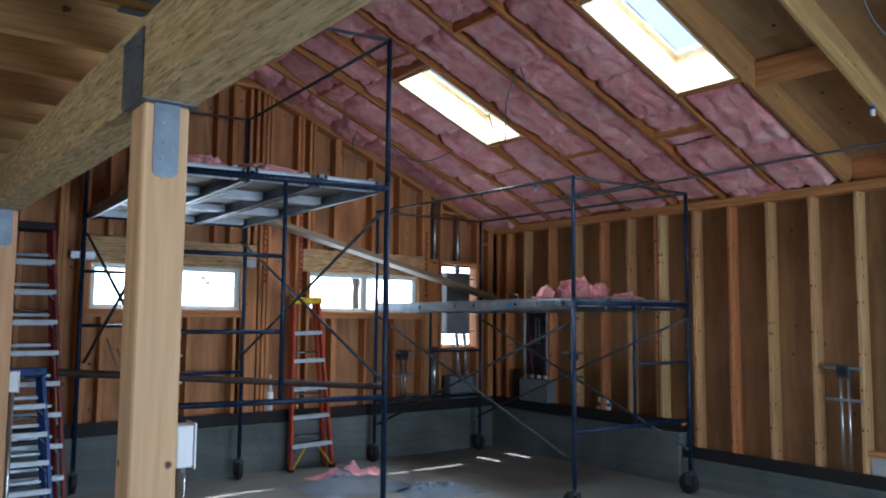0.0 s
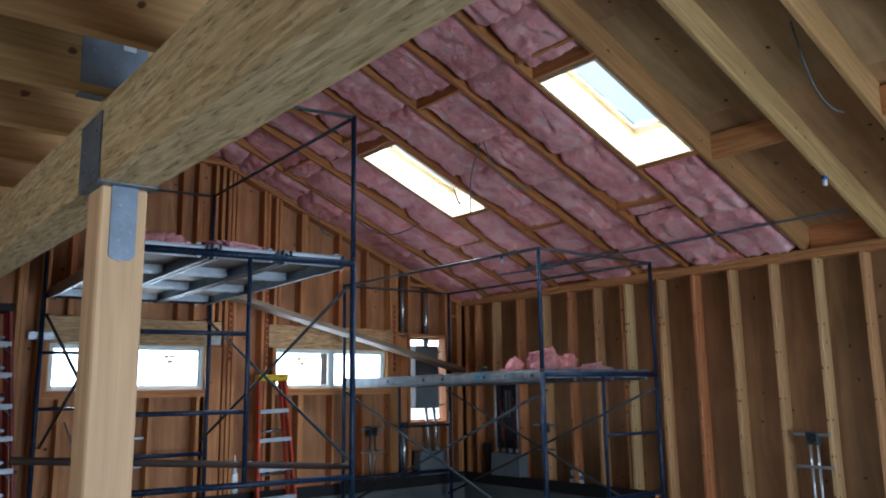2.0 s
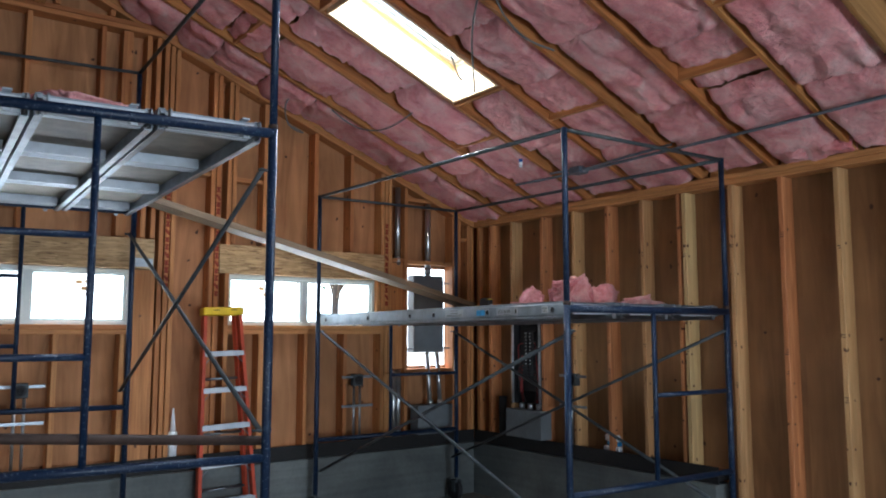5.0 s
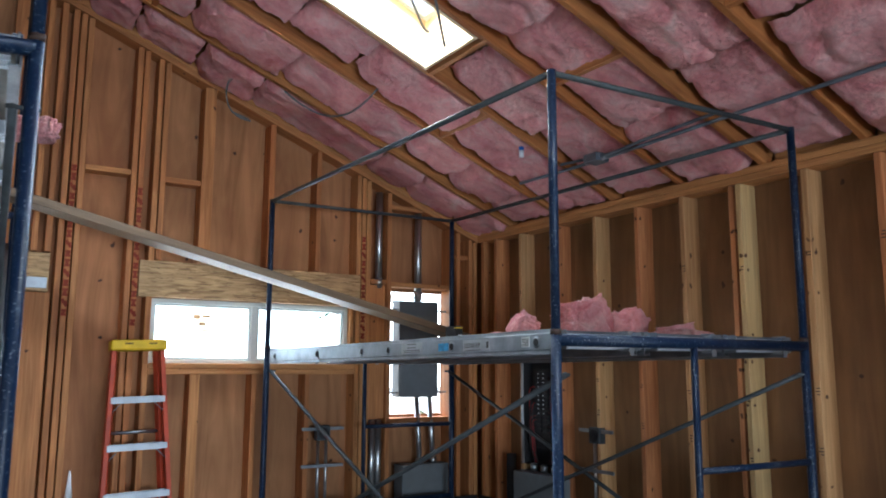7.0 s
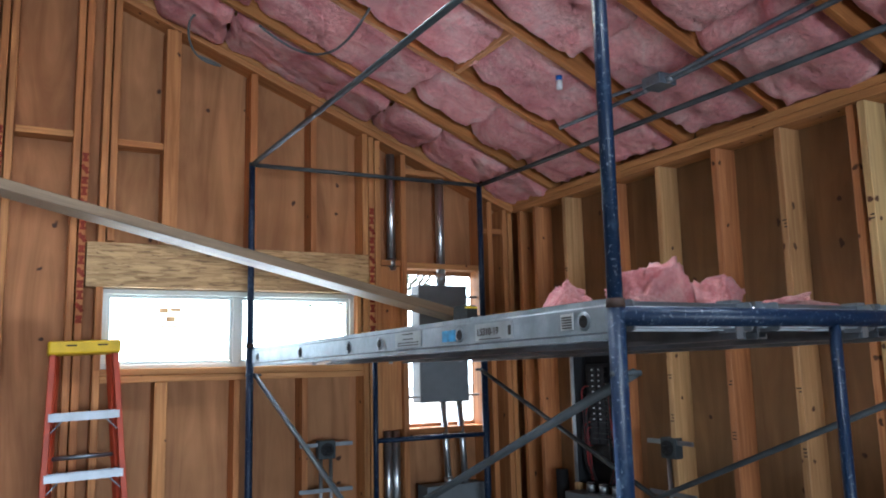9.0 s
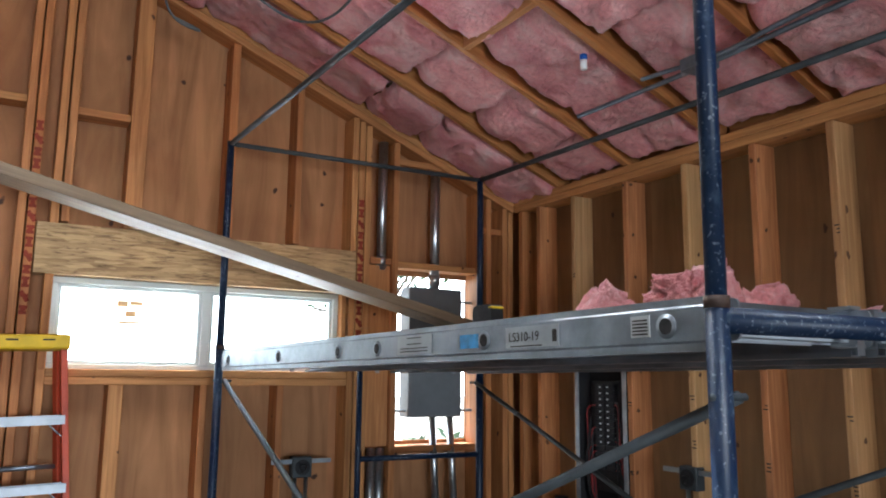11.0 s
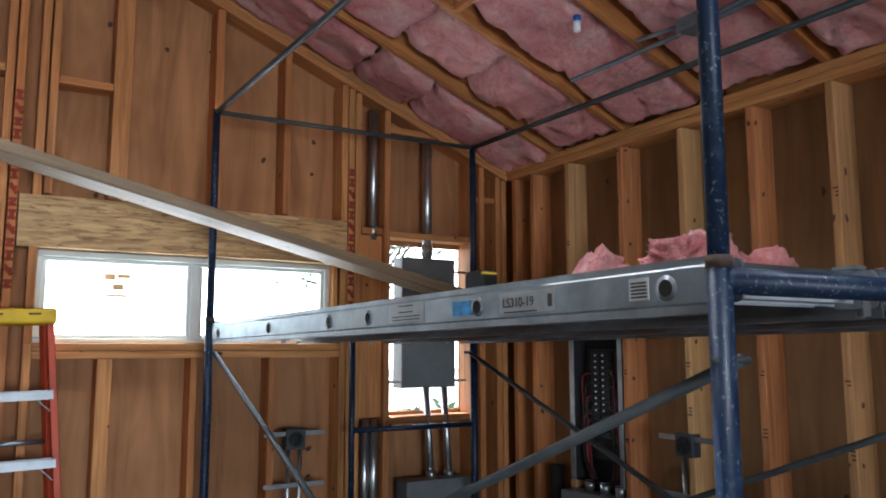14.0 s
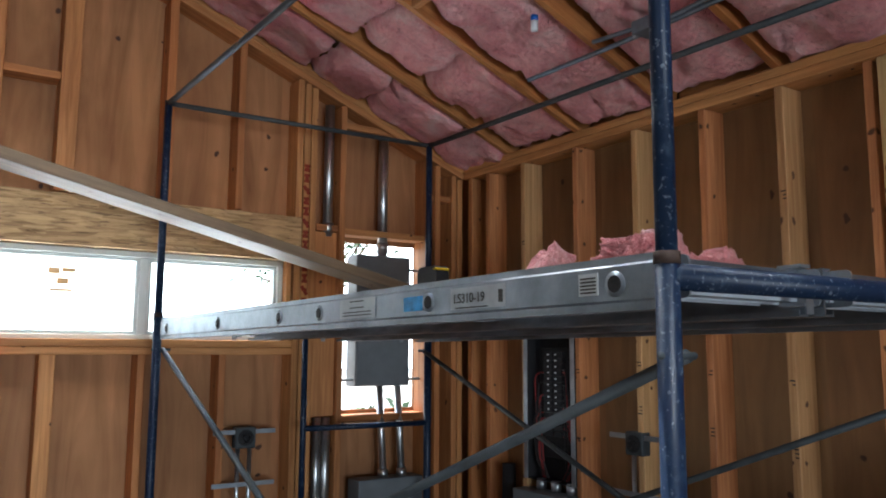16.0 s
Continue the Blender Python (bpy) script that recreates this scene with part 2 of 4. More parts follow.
def glass_material():
    k = Nodes("window_glass")
    k.b.inputs["Transmission Weight"].default_value = 1.0
    k.b.inputs["IOR"].default_value = 1.05
    return k.done((0.95, 0.98, 0.97), 0.03)


GLASS = glass_material()


def film_material():
    k = Nodes("clear_plastic_sheet")
    k.b.inputs["Transmission Weight"].default_value = 0.8
    k.b.inputs["IOR"].default_value = 1.2
    n = k.noise(k.coords(), 25.0, 4.0)
    k.bump(n, 0.5, 0.01)
    return k.done((0.66, 0.76, 0.88), 0.16)


FILM = film_material()


def paper_material():
    k = Nodes("thin_paper")
    k.b.inputs["Transmission Weight"].default_value = 0.85
    k.b.inputs["IOR"].default_value = 1.02
    n = k.noise(k.coords(), 40.0, 3.0)
    return k.done(k.ramp(n, [(0.3, (0.8, 0.74, 0.72)), (0.7, (0.9, 0.86, 0.85))]), 0.7)


PAPER = paper_material()


# ---- builders ----
def thing(name, label="", category="", m=None, kind="", group=""):
    ob = new(name)
    if m is not None:
        ob.matrix_world = m
    return tagged(ob, label, category, group, kind)


def mesh_of(bm, material, name="mesh", smooth=False):
    me = bpy.data.meshes.new(name)
    bm.normal_update()
    bm.to_mesh(me)
    bm.free()
    me.materials.append(material)
    if smooth:
        me.shade_smooth()
    return me


def part(name, bm, material, parent, label="", smooth=False):
    ob = new(name, mesh_of(bm, material, name, smooth))
    ob.parent = parent
    return tagged(ob, label)


BOXES = {}


def box_mesh(size, material, bevel=0.003):
    key = (tuple(round(s, 4) for s in size), material.name, bevel)
    if key not in BOXES:
        bm = bmesh.new()
        bmesh.ops.create_cube(bm, size=1)
        bmesh.ops.scale(bm, vec=size, verts=bm.verts)
        if bevel:
            bmesh.ops.bevel(bm, geom=bm.edges[:], offset=min(bevel, min(size) * 0.3), segments=1, affect="EDGES")
        BOXES[key] = mesh_of(bm, material, "board")
    return BOXES[key]


def board(name, lo, hi, material, parent=None, bevel=0.003, label="", turn=None):
    """A box from corner to corner; turn: a rotation about its middle."""
    lo, hi = Vector(lo), Vector(hi)
    ob = new(name, box_mesh(hi - lo, material, bevel))
    ob.matrix_basis = Matrix.Translation((lo + hi) / 2) @ (turn if turn is not None else Matrix())
    ob.parent = parent
    return tagged(ob, label)


def between(name, a, b, w, h, material, parent=None, label="", bevel=0.003):
    """A board whose length, along its x, runs from a to b; w across, h up."""
    a, b = Vector(a), Vector(b)
    d = b - a
    ob = new(name, box_mesh((d.length, w, h), material, bevel))
    x = d.normalized()
    y = Vector((0, 0, 1)).cross(x)
    y = y.normalized() if y.length > 1e-5 else Vector((0, 1, 0))
    z = x.cross(y)
    ob.matrix_basis = Matrix.Translation((a + b) / 2) @ Matrix((x, y, z)).transposed().to_4x4()
    ob.parent = parent
    return tagged(ob, label)


def tube(bm, a, b, r, seg=10):
    a, b = Vector(a), Vector(b)
    m = Matrix.Translation((a + b) / 2) @ (b - a).to_track_quat("Z", "Y").to_matrix().to_4x4()
    bmesh.ops.create_cone(bm, cap_ends=True, segments=seg, radius1=r, radius2=r, depth=(b - a).length, matrix=m)
    return bm


def block(bm, lo, hi, m=None):
    lo, hi = Vector(lo), Vector(hi)
    mm = Matrix.Translation((lo + hi) / 2) @ Matrix.Diagonal((*(hi - lo), 1))
    bmesh.ops.create_cube(bm, size=1, matrix=(m @ mm) if m is not None else mm)
    return bm


def pipe(name, a, b, r, material, parent=None, label="", seg=12):
    return part(name, tube(bmesh.new(), a, b, r, seg), material, parent, label, True)


def cable(name, points, r, material, parent=None, label=""):
    cu = bpy.data.curves.new(name, "CURVE")
    cu.dimensions, cu.bevel_depth, cu.bevel_resolution = "3D", r, 2
    sp = cu.splines.new("NURBS")
    sp.points.add(len(points) - 1)
    for q, p in zip(sp.points, points):
        q.co = (*p, 1)
    sp.use_endpoint_u, sp.order_u = True, 3
    cu.materials.append(material)
    ob = new(name, cu)
    ob.parent = parent
    return tagged(ob, label)


# ---- the building's measures ----
SLOPE, EAVE, RIDGE = 0.405, 2.84, -5.9
STUD, DEEP = 0.038, 0.14


def under(x):
    """Height of the rafters' underside."""
    return EAVE - SLOPE * x if x > RIDGE else EAVE - SLOPE * RIDGE + SLOPE * (x - RIDGE)


# ---- ground and floor ----
bm = bmesh.new()
bmesh.ops.create_grid(bm, x_segments=2, y_segments=2, size=400)
g = part("ground", bm, BOUNCE_YARD, None)
g.location.z = -0.12
tagged(g, "sunlit yard ground around the building, paled to bounce light", "ground", "", "structure")
bm = bmesh.new()
block(bm, (-10.2, -11.4, -0.1), (0.14, 0.14, 0))
tagged(part("floor", bm, SLAB, None), "dusty grey concrete slab floor", "floor", "", "structure")

# Emissive sheet added outside, so the windows read white and give light.
k = Nodes("backdrop_glow")
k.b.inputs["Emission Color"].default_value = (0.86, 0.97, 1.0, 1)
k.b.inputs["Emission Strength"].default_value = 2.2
GLOW_SHEET = k.done((0.8, 0.8, 0.8), 1.0)
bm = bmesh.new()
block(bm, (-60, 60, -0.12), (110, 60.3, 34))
tagged(part("backdrop", bm, GLOW_SHEET, None), "plain glowing sheet standing for the bright distance beyond the windows", "backdrop", "", "structure")

# ---- gable wall with the windows ----
gable = thing("wall_gable", "open stud gable wall sheathed in brown plywood", "wall", None, "structure")


def cut_sheet(name, parent, axis, at, thick, u0, u1, z0, top, holes, material):
    """Sheathing of one bay: a slab whose top edge may slope, split round the openings."""
    spans = [(z0, None)]
    for a, b, c, d in holes:
        if a < (u0 + u1) / 2 < b:
            spans = [(z0, c), (d, None)]
    for lo, hi in spans:
        bm = bmesh.new()
        vs = []
        for w in (at, at + thick):
            for u, z in ((u0, lo), (u1, lo), (u1, top(u1) if hi is None else hi), (u0, top(u0) if hi is None else hi)):
                vs.append(bm.verts.new((u, w, z) if axis == "y" else (w, u, z)))
        for f in ((0, 1, 2, 3), (7, 6, 5, 4), (0, 4, 5, 1), (1, 5, 6, 2), (2, 6, 7, 3), (3, 7, 4, 0)):
            bm.faces.new([vs[i] for i in f])
        bmesh.ops.recalc_face_normals(bm, faces=bm.faces)
        part(name, bm, material, parent)


WIN1, WIN2, METER = (-5.01, -3.515, 1.7, 2.145), (-2.71, -1.215, 1.695, 2.145), (-0.845, -0.29, 1.3, 2.3)
SILL_Z = 0.57
edges = [-10.0, -8.8, -7.6, -6.4, -5.01, -3.515, -2.71, -1.215, -0.845, -0.29, 0.153]
for a, b in zip(edges, edges[1:]):
    cut_sheet("plywood_sheet", gable, "y", DEEP, 0.012, a, b, 0.509, lambda x: under(x) + 0.2, (WIN1, WIN2, METER), PLY)


def gstud(x, z0, z1, mat=None, name="stud", wide=STUD, deep=DEEP):
    board(name, (x - wide / 2, 0, z0), (x + wide / 2, deep - 0.002, z1), mat or FIR[2], gable)


def plate_z(x):
    return under(x) - 0.085


FLAT = 4.12
HEAD = 2.41
for x in (-0.03, -0.075, -0.2, -0.27, -0.872, -1.062, -1.106, -1.15, -2.727, -2.826, -2.872, -3.203, -3.25, -3.3):
    gstud(x, SILL_Z + 0.04, plate_z(x) - 0.01)
for x, w in ((-1.5, STUD), (-1.885, 0.045), (-2.37, 0.085), (-2.68, STUD)):
    gstud(x, HEAD, plate_z(x) - 0.01, None, "stud", w)
for x, w in ((-1.555, STUD), (-1.965, STUD), (-2.39, 0.07)):
    gstud(x, SILL_Z + 0.04, 1.625, None, "stud", w)
for x in (-3.575, -4.058, -4.463, -4.888):
    gstud(x, SILL_Z + 0.04, 1.625)
for x, w in ((-3.45, STUD), (-3.62, 0.08), (-3.81, STUD), (-4.35, STUD), (-4.665, 0.05), (-4.85, 0.05)):
    gstud(x, HEAD, FLAT - 0.01, None, "stud", w)
gstud(-3.37, HEAD, FLAT - 0.01)
for x in (-5.06, -5.1, -5.25, -5.29, -5.62, -6.03, -6.44, -6.85, -7.26, -7.67, -8.08, -8.5, -8.9, -9.3, -9.7):
    gstud(x, SILL_Z + 0.04, min(FLAT, plate_z(x)) - 0.01)
for x in (-3.75, -4.16, -4.57, -4.98, -5.39, -5.8):
    gstud(x, FLAT + 0.09, plate_z(x) - 0.01)
for x0, x1, name in ((-2.8, -1.13, "header"), (-5.12, -3.35, "header")):
    board(name, (x0, -0.004, 2.15), (x1, 0.1, 2.4), LSL, gable, label="strand lumber window header")
for x0, x1 in ((-2.71, -1.17), (-5.05, -3.5)):
    for z in (1.625, 1.664):
        board("window_sill_plate", (x0, -0.002, z), (x1, DEEP - 0.01, z + 0.037), FIR[0], gable)
board("sole_plate", (-10.0, 0.0, SILL_Z), (-0.0, DEEP, SILL_Z + 0.038), FIR[0], gable)
for z in (FLAT, FLAT + 0.042):
    board("flat_plate", (-6.4, -0.004, z), (-3.2, DEEP, z + 0.039), FIR[0], gable)
for dz in (-0.085, -0.042):
    between("sloping_plate", (RIDGE, 0.068, under(RIDGE) + dz + 0.02), (0.0, 0.068, EAVE + dz + 0.02), DEEP, 0.039, FIR[0], gable)
for x0, x1, z in ((-2.7, -2.41, 2.965), (-3.18, -2.89, 2.985), (-1.03, -0.89, 2.34), (-0.85, -0.29, 2.33), (-0.85, -0.29, 1.24), (-0.25, -0.05, 2.6), (-0.85, -0.29, 2.97), (-4.3, -3.85, 3.1)):
    board("blocking", (x0, 0.02, z), (x1, DEEP - 0.002, z + 0.038), FIR[0], gable)
board("blocking_panel", (-1.04, 0.03, 1.28), (-0.892, 0.05, 2.335), FIR[2], gable)
board("blocking_panel", (-3.51, 0.004, SILL_Z + 0.04), (-3.335, 0.03, 2.145), FIR[2], gable)
board("tie_brace", (-4.34, -0.9, 4.3), (-4.26, -0.0, 4.44), FIR[1], gable, turn=Matrix.Rotation(radians(-18), 4, "X"))
# red print on the engineered studs
for x, z0, z1 in ((-3.25, 2.0, 2.98), (-2.826, 1.95, 2.9), (-1.106, 1.9, 2.72)):
    z, i = z0, 0
    while z < z1:
        h = 0.042 + 0.008 * ((i * 5) % 3)
        bm = bmesh.new()
        for e in (0.0, h - 0.015) if i % 3 != 1 else (h * 0.45,):
            block(bm, (x - 0.017, -0.0042, z + e), (x + 0.017, -0.0032, z + e + 0.015))
        m = Matrix.Translation((x, -0.0037, z + h / 2)) @ Matrix.Rotation((0.6, -0.6, 0.0)[i % 3], 4, "Y")
        block(bm, (-0.01, -0.0007, -h * 0.5), (0.01, 0.0007, h * 0.5), m)
        part("red_print", bm, REDINK, gable)
        z += h + 0.014
        i += 1
for x0, x1 in ((-3.52, -3.36), (-5.2, -4.98)):
    board("strap_plate", (x0, -0.01, 2.17), (x1, -0.004, 2.24), GALV, gable, 0.001, "galvanised strap plate")


def foundation(name, lo, hi, label):
    bm = bmesh.new()
    block(bm, lo, hi)
    bmesh.ops.bevel(bm, geom=bm.edges[:], offset=0.008, segments=2, profile=0.5, affect="EDGES")
    tagged(part(name, bm, CONC, None), label, "foundation wall", "", "structure")


foundation("foundation_gable", (-10.0, -0.04, -0.05), (0.14, 0.16, 0.509), "board-marked grey concrete stem wall under the gable")
foundation("foundation_side", (-0.05, -2.94, -0.05), (0.16, -0.041, 0.509), "board-marked grey concrete stem wall")
foundation("foundation_low", (-0.03, -11.4, -0.05), (0.16, -2.941, 0.27), "low grey concrete curb under the long studs")
board("sill_membrane", (-10.0, -0.014, 0.51), (-0.02, -0.006, 0.635), BLACK, gable, 0.002, "black sill membrane lapped up the studs")
board("sill_gasket", (-10.0, -0.005, 0.532), (-0.02, DEEP, 0.568), BLACK, gable, 0.002, "black sill gasket")


def window(name, x0, x1, z0, z1, label):
    w = thing(name, label, "window", None, "structure")
    y0, y1 = 0.045, 0.125
    f = 0.03
    for lo, hi, nm in (((x0, y0, z0), (x1, y1, z0 + f), "frame_sill"), ((x0, y0, z1 - f), (x1, y1, z1), "frame_head"),
                       ((x0, y0, z0 + f), (x0 + f, y1, z1 - f), "frame_jamb"), ((x1 - f, y0, z0 + f), (x1, y1, z1 - f), "frame_jamb")):
        board(nm, lo, hi, WHITE, w)
    xm = (x0 + x1) / 2
    board("meeting_stile", (xm - 0.022, y0 + 0.012, z0 + f), (xm + 0.022, y1, z1 - f), WHITE, w)
    for a, b in ((x0 + f, xm - 0.022), (xm + 0.022, x1 - f)):
        s = 0.018
        for lo, hi in (((a, y0 + 0.02, z0 + f), (b, y1 - 0.02, z0 + f + s)), ((a, y0 + 0.02, z1 - f - s), (b, y1 - 0.02, z1 - f)),
                       ((a, y0 + 0.02, z0 + f + s), (a + s, y1 - 0.02, z1 - f - s)), ((b - s, y0 + 0.02, z0 + f + s), (b, y1 - 0.02, z1 - f - s))):
            board("sash_rail", lo, hi, WHITE, w)
        p = board("pane", (a + s, 0.085, z0 + f + s), (b - s, 0.091, z1 - f - s), GLASS, w, 0)
        p.visible_shadow = False
    for lo, hi in (((x0 - 0.03, -0.002, z0), (x0 - 0.002, DEEP, z1)), ((x1 + 0.002, -0.002, z0), (x1 + 0.03, DEEP, z1))):
        board("trimmer", lo, hi, FIR[2], w)
    xs = x0 + 0.37 if x0 > -3 else x0 + 1.15
    st = thing("window_sticker", "pale paper sticker with orange marks on the window glass", "sticker")
    board("paper", (xs - 0.075, 0.082, z0 + 0.22), (xs + 0.085, 0.0835, z0 + 0.38), PAPER, st, 0)
    for dx, dz, ww, hh in ((-0.06, 0.1, 0.05, 0.03), (0.0, 0.11, 0.06, 0.02), (-0.02, 0.05, 0.05, 0.03), (-0.05, 0.015, 0.1, 0.012)):
        board("print_bar", (xs + dx, 0.0805, z0 + 0.22 + dz), (xs + dx + ww, 0.0815, z0 + 0.22 + dz + hh), AMBER, st, 0)
    return w


window("window_1", *WIN1, "white vinyl sliding window set high between studs")
window("window_2", *WIN2, "white vinyl sliding window with a paper sticker")

# ---- side wall ----
side = thing("wall_side", "open stud wall of fir studs over brown plywood", "wall", None, "structure")
ys = [0.139, -1.1, -2.33, -2.94, -3.58, -4.8, -6.02, -7.24, -8.46, -9.68, -11.4]
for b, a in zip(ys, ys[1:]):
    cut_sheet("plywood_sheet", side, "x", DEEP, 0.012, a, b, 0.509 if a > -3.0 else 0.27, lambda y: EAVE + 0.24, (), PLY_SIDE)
SIDE_STUDS = [-0.26, -0.6, -1.04, -1.465, -1.875, -2.265, -2.69, -3.115, -3.52, -3.925, -4.34, -4.745]
SIDE_STUDS += [-5.15 - 0.408 * i for i in range(15)]
for y in SIDE_STUDS:
    low = SILL_Z + 0.04 if y > -2.95 else 0.35
    i = SIDE_STUDS.index(y)
    board("stud", (0.0, y - STUD / 2, low), (DEEP - 0.002, y + STUD / 2, 2.755), {"r": FIR_RED, "t": FIR_TAN, "y": FIR_YELLOW}["rtrtrtytrytyttyttyttyttyttytty"[i]], side)
board("doubled_stud", (0.012, -2.648, SILL_Z + 0.04), (DEEP - 0.002, -2.612, 2.755), FIR_RED, side)
rs = random.Random(12)
for y in SIDE_STUDS[1:10]:
    for z in (rs.uniform(1.15, 1.4), rs.uniform(1.45, 1.65), rs.uniform(2.0, 2.4)):
        for k in range(rs.choice((2, 3))):
            board("stamp_mark", (-0.0012, y - 0.014, z + k * 0.016), (-0.0002, y + rs.uniform(0.0, 0.014), z + k * 0.016 + 0.006), DARKINK, side, 0)
board("stud", (0.0, -0.09, SILL_Z + 0.04), (DEEP - 0.002, -0.05, 2.755), FIR[2], side)
for z in (2.757, 2.799):
    board("top_plate", (-0.003, -11.4, z), (DEEP, -0.003, z + 0.04), FIR[1], side)
board("sole_plate", (0.0, -2.94, SILL_Z), (DEEP, -0.0, SILL_Z + 0.038), FIR[1], side)
board("sole_plate", (0.0, -11.4, 0.31), (DEEP, -2.94, 0.348), FIR[1], side)
board("sill_membrane", (-0.014, -2.94, 0.51), (-0.006, -0.016, 0.635), BLACK, side, 0.002, "black sill membrane lapped up the studs")
board("sill_gasket", (-0.005, -2.94, 0.532), (DEEP, -0.0, 0.568), BLACK, side, 0.002, "black sill gasket")
board("sill_membrane", (-0.014, -11.4, 0.272), (-0.006, -2.944, 0.385), BLACK, side, 0.002, "black sill membrane lapped up the studs")
board("sill_gasket", (-0.005, -11.4, 0.272), (DEEP, -2.944, 0.308), BLACK, side, 0.002, "black sill gasket")

board("blocking", (0.005, -5.13, 0.53), (0.12, -4.77, 0.568), FIR[1], side)
board("screen_panel", (0.06, -5.13, 0.35), (0.066, -4.77, 0.528), LABEL, side, 0.001, "pale vent screen low between studs")

# ---- walls that close the place behind the camera ----
back = thing("wall_back", "back wall with a wide open garage doorway", "wall", None, "structure")
for lo, hi in (((-10.2, -11.55, 0), (-5.7, -11.4, 3.0)), ((-1.1, -11.55, 0), (0.14, -11.4, 3.1)), ((-5.7, -11.55, 2.4), (-1.1, -11.4, 5.2)), ((-10.2, -11.55, 3.0), (-5.7, -11.4, 5.2))):
    board("plywood_sheet", lo, hi, PLY, back)
# Unseen wall; its doorway is added to let the side fill through.
left = thing("wall_left", "unseen far side wall with a doorway added for fill light", "wall", None, "structure")
for lo, hi in (((-10.15, -11.4, 0), (-10.0, -7.5, 3.8)), ((-10.15, -4.5, 0), (-10.0, 0.1, 3.8)), ((-10.15, -7.5, 2.3), (-10.0, -4.5, 3.8))):
    board("plywood_sheet", lo, hi, PLY, left)

# ---- roof ----
roof = thing("roof", "pitched roof of fir rafters, part filled with pink insulation", "roof", None, "structure")
RAFT = 0.235
ANG = math.atan(SLOPE)
DROP = Vector((0, 0, RAFT / 2 / math.cos(ANG)))
RY = [0.06, *[-0.455 - 0.601 * i - (0.07 if i > 7 else 0) for i in range(18)]]
for i, y in enumerate(RY):
    mats = RAFTER if i < 8 else JOIST
    between("rafter", Vector((RIDGE, y, under(RIDGE))) + DROP, Vector((0.1, y, under(0.1))) + DROP, STUD, RAFT, mats, roof)
    between("rafter", Vector((-10.1, y, under(-10.1))) + DROP, Vector((RIDGE, y, under(RIDGE))) + DROP, STUD, RAFT, mats, roof)
board("ridge_board", (RIDGE - 0.04, -11.4, under(RIDGE) - 0.02), (RIDGE + 0.04, 0.1, under(RIDGE) + 0.3), FIR[1], roof)
SKY1, SKY2 = (-2.68, -1.54, -2.236, -1.68), (-2.68, -1.55, -4.64, -4.083)


def roof_sheet(x0, x1, y0, y1):
    lift = Vector((0, 0, (RAFT + 0.01) / math.cos(ANG)))
    a, b = Vector((x0, (y0 + y1) / 2, under(x0))) + lift, Vector((x1, (y0 + y1) / 2, under(x1))) + lift
    between("roof_sheet", a, b, y1 - y0, 0.016, PLY_ROOF, roof, bevel=0)


for x0, x1 in ((-5.9, -4.3), (-4.3, -2.68), (-1.54, 0.35)):
    roof_sheet(x0, x1, -11.5, 0.15)
for y0, y1 in ((-1.68, 0.15), (-4.083, -2.236), (-7.4, -4.64), (-11.5, -7.4)):
    roof_sheet(-2.68, -1.54, y0, y1)
for y0, y1 in ((-11.5, -5.5), (-5.5, 0.15)):
    roof_sheet(-10.3, -5.9, y0, y1)


def skylight(name, x0, x1, y0, y1, label):
    s = thing(name, label, "skylight", None, "structure")
    top = 0.3
    t = 0.02
    for yy in (y0, y1):
        bm = bmesh.new()
        vs = [bm.verts.new((x, yy + d, z)) for d in (0, t if yy == y0 else -t) for x, z in ((x0, under(x0)), (x1, under(x1)), (x1, under(x1) + top), (x0, under(x0) + top))]
        for f in ((0, 1, 2, 3), (7, 6, 5, 4), (0, 4, 5, 1), (1, 5, 6, 2), (2, 6, 7, 3), (3, 7, 4, 0)):
            bm.faces.new([vs[i] for i in f])
        bmesh.ops.recalc_face_normals(bm, faces=bm.faces)
        part("shaft_side", bm, FIRPALE, s)
    for xx, d in ((x0, t), (x1, -t)):
        board("shaft_end", (min(xx, xx + d), y0 + t, under(xx) - 0.0), (max(xx, xx + d), y1 - t, under(xx) + top), FIRPALE, s)
    f = 0.05
    lift = Vector((0, 0, top + 0.02))
    for yy in (y0 + f / 2, y1 - f / 2):
        between("skylight_frame", Vector((x0, yy, under(x0))) + lift, Vector((x1, yy, under(x1))) + lift, f, 0.04, WHITE, s)
    for xx in (x0 + f / 2, x1 - f / 2):
        board("skylight_frame", (xx - f / 2, y0 + f, under(xx) + top), (xx + f / 2, y1 - f, under(xx) + top + 0.04), WHITE, s)
    p = between("pane", Vector((x0 + f, (y0 + y1) / 2, under(x0 + f))) + lift, Vector((x1 - f, (y0 + y1) / 2, under(x1 - f))) + lift, y1 - y0 - 2 * f, 0.006, GLASS, s, bevel=0)
    p.visible_shadow = False


# Shaft wood with daylight put into its colour: paler than the other fir.
FIRPALE = wood("light_paled_shaft", 0, (0.8, 0.72, 0.56), (0.72, 0.62, 0.44), 0.96)
skylight("skylight_1", *SKY1, "skylight well lined in pale plywood, bright with sky")
skylight("skylight_2", *SKY2, "skylight well lined in pale plywood, glazed with a white frame")
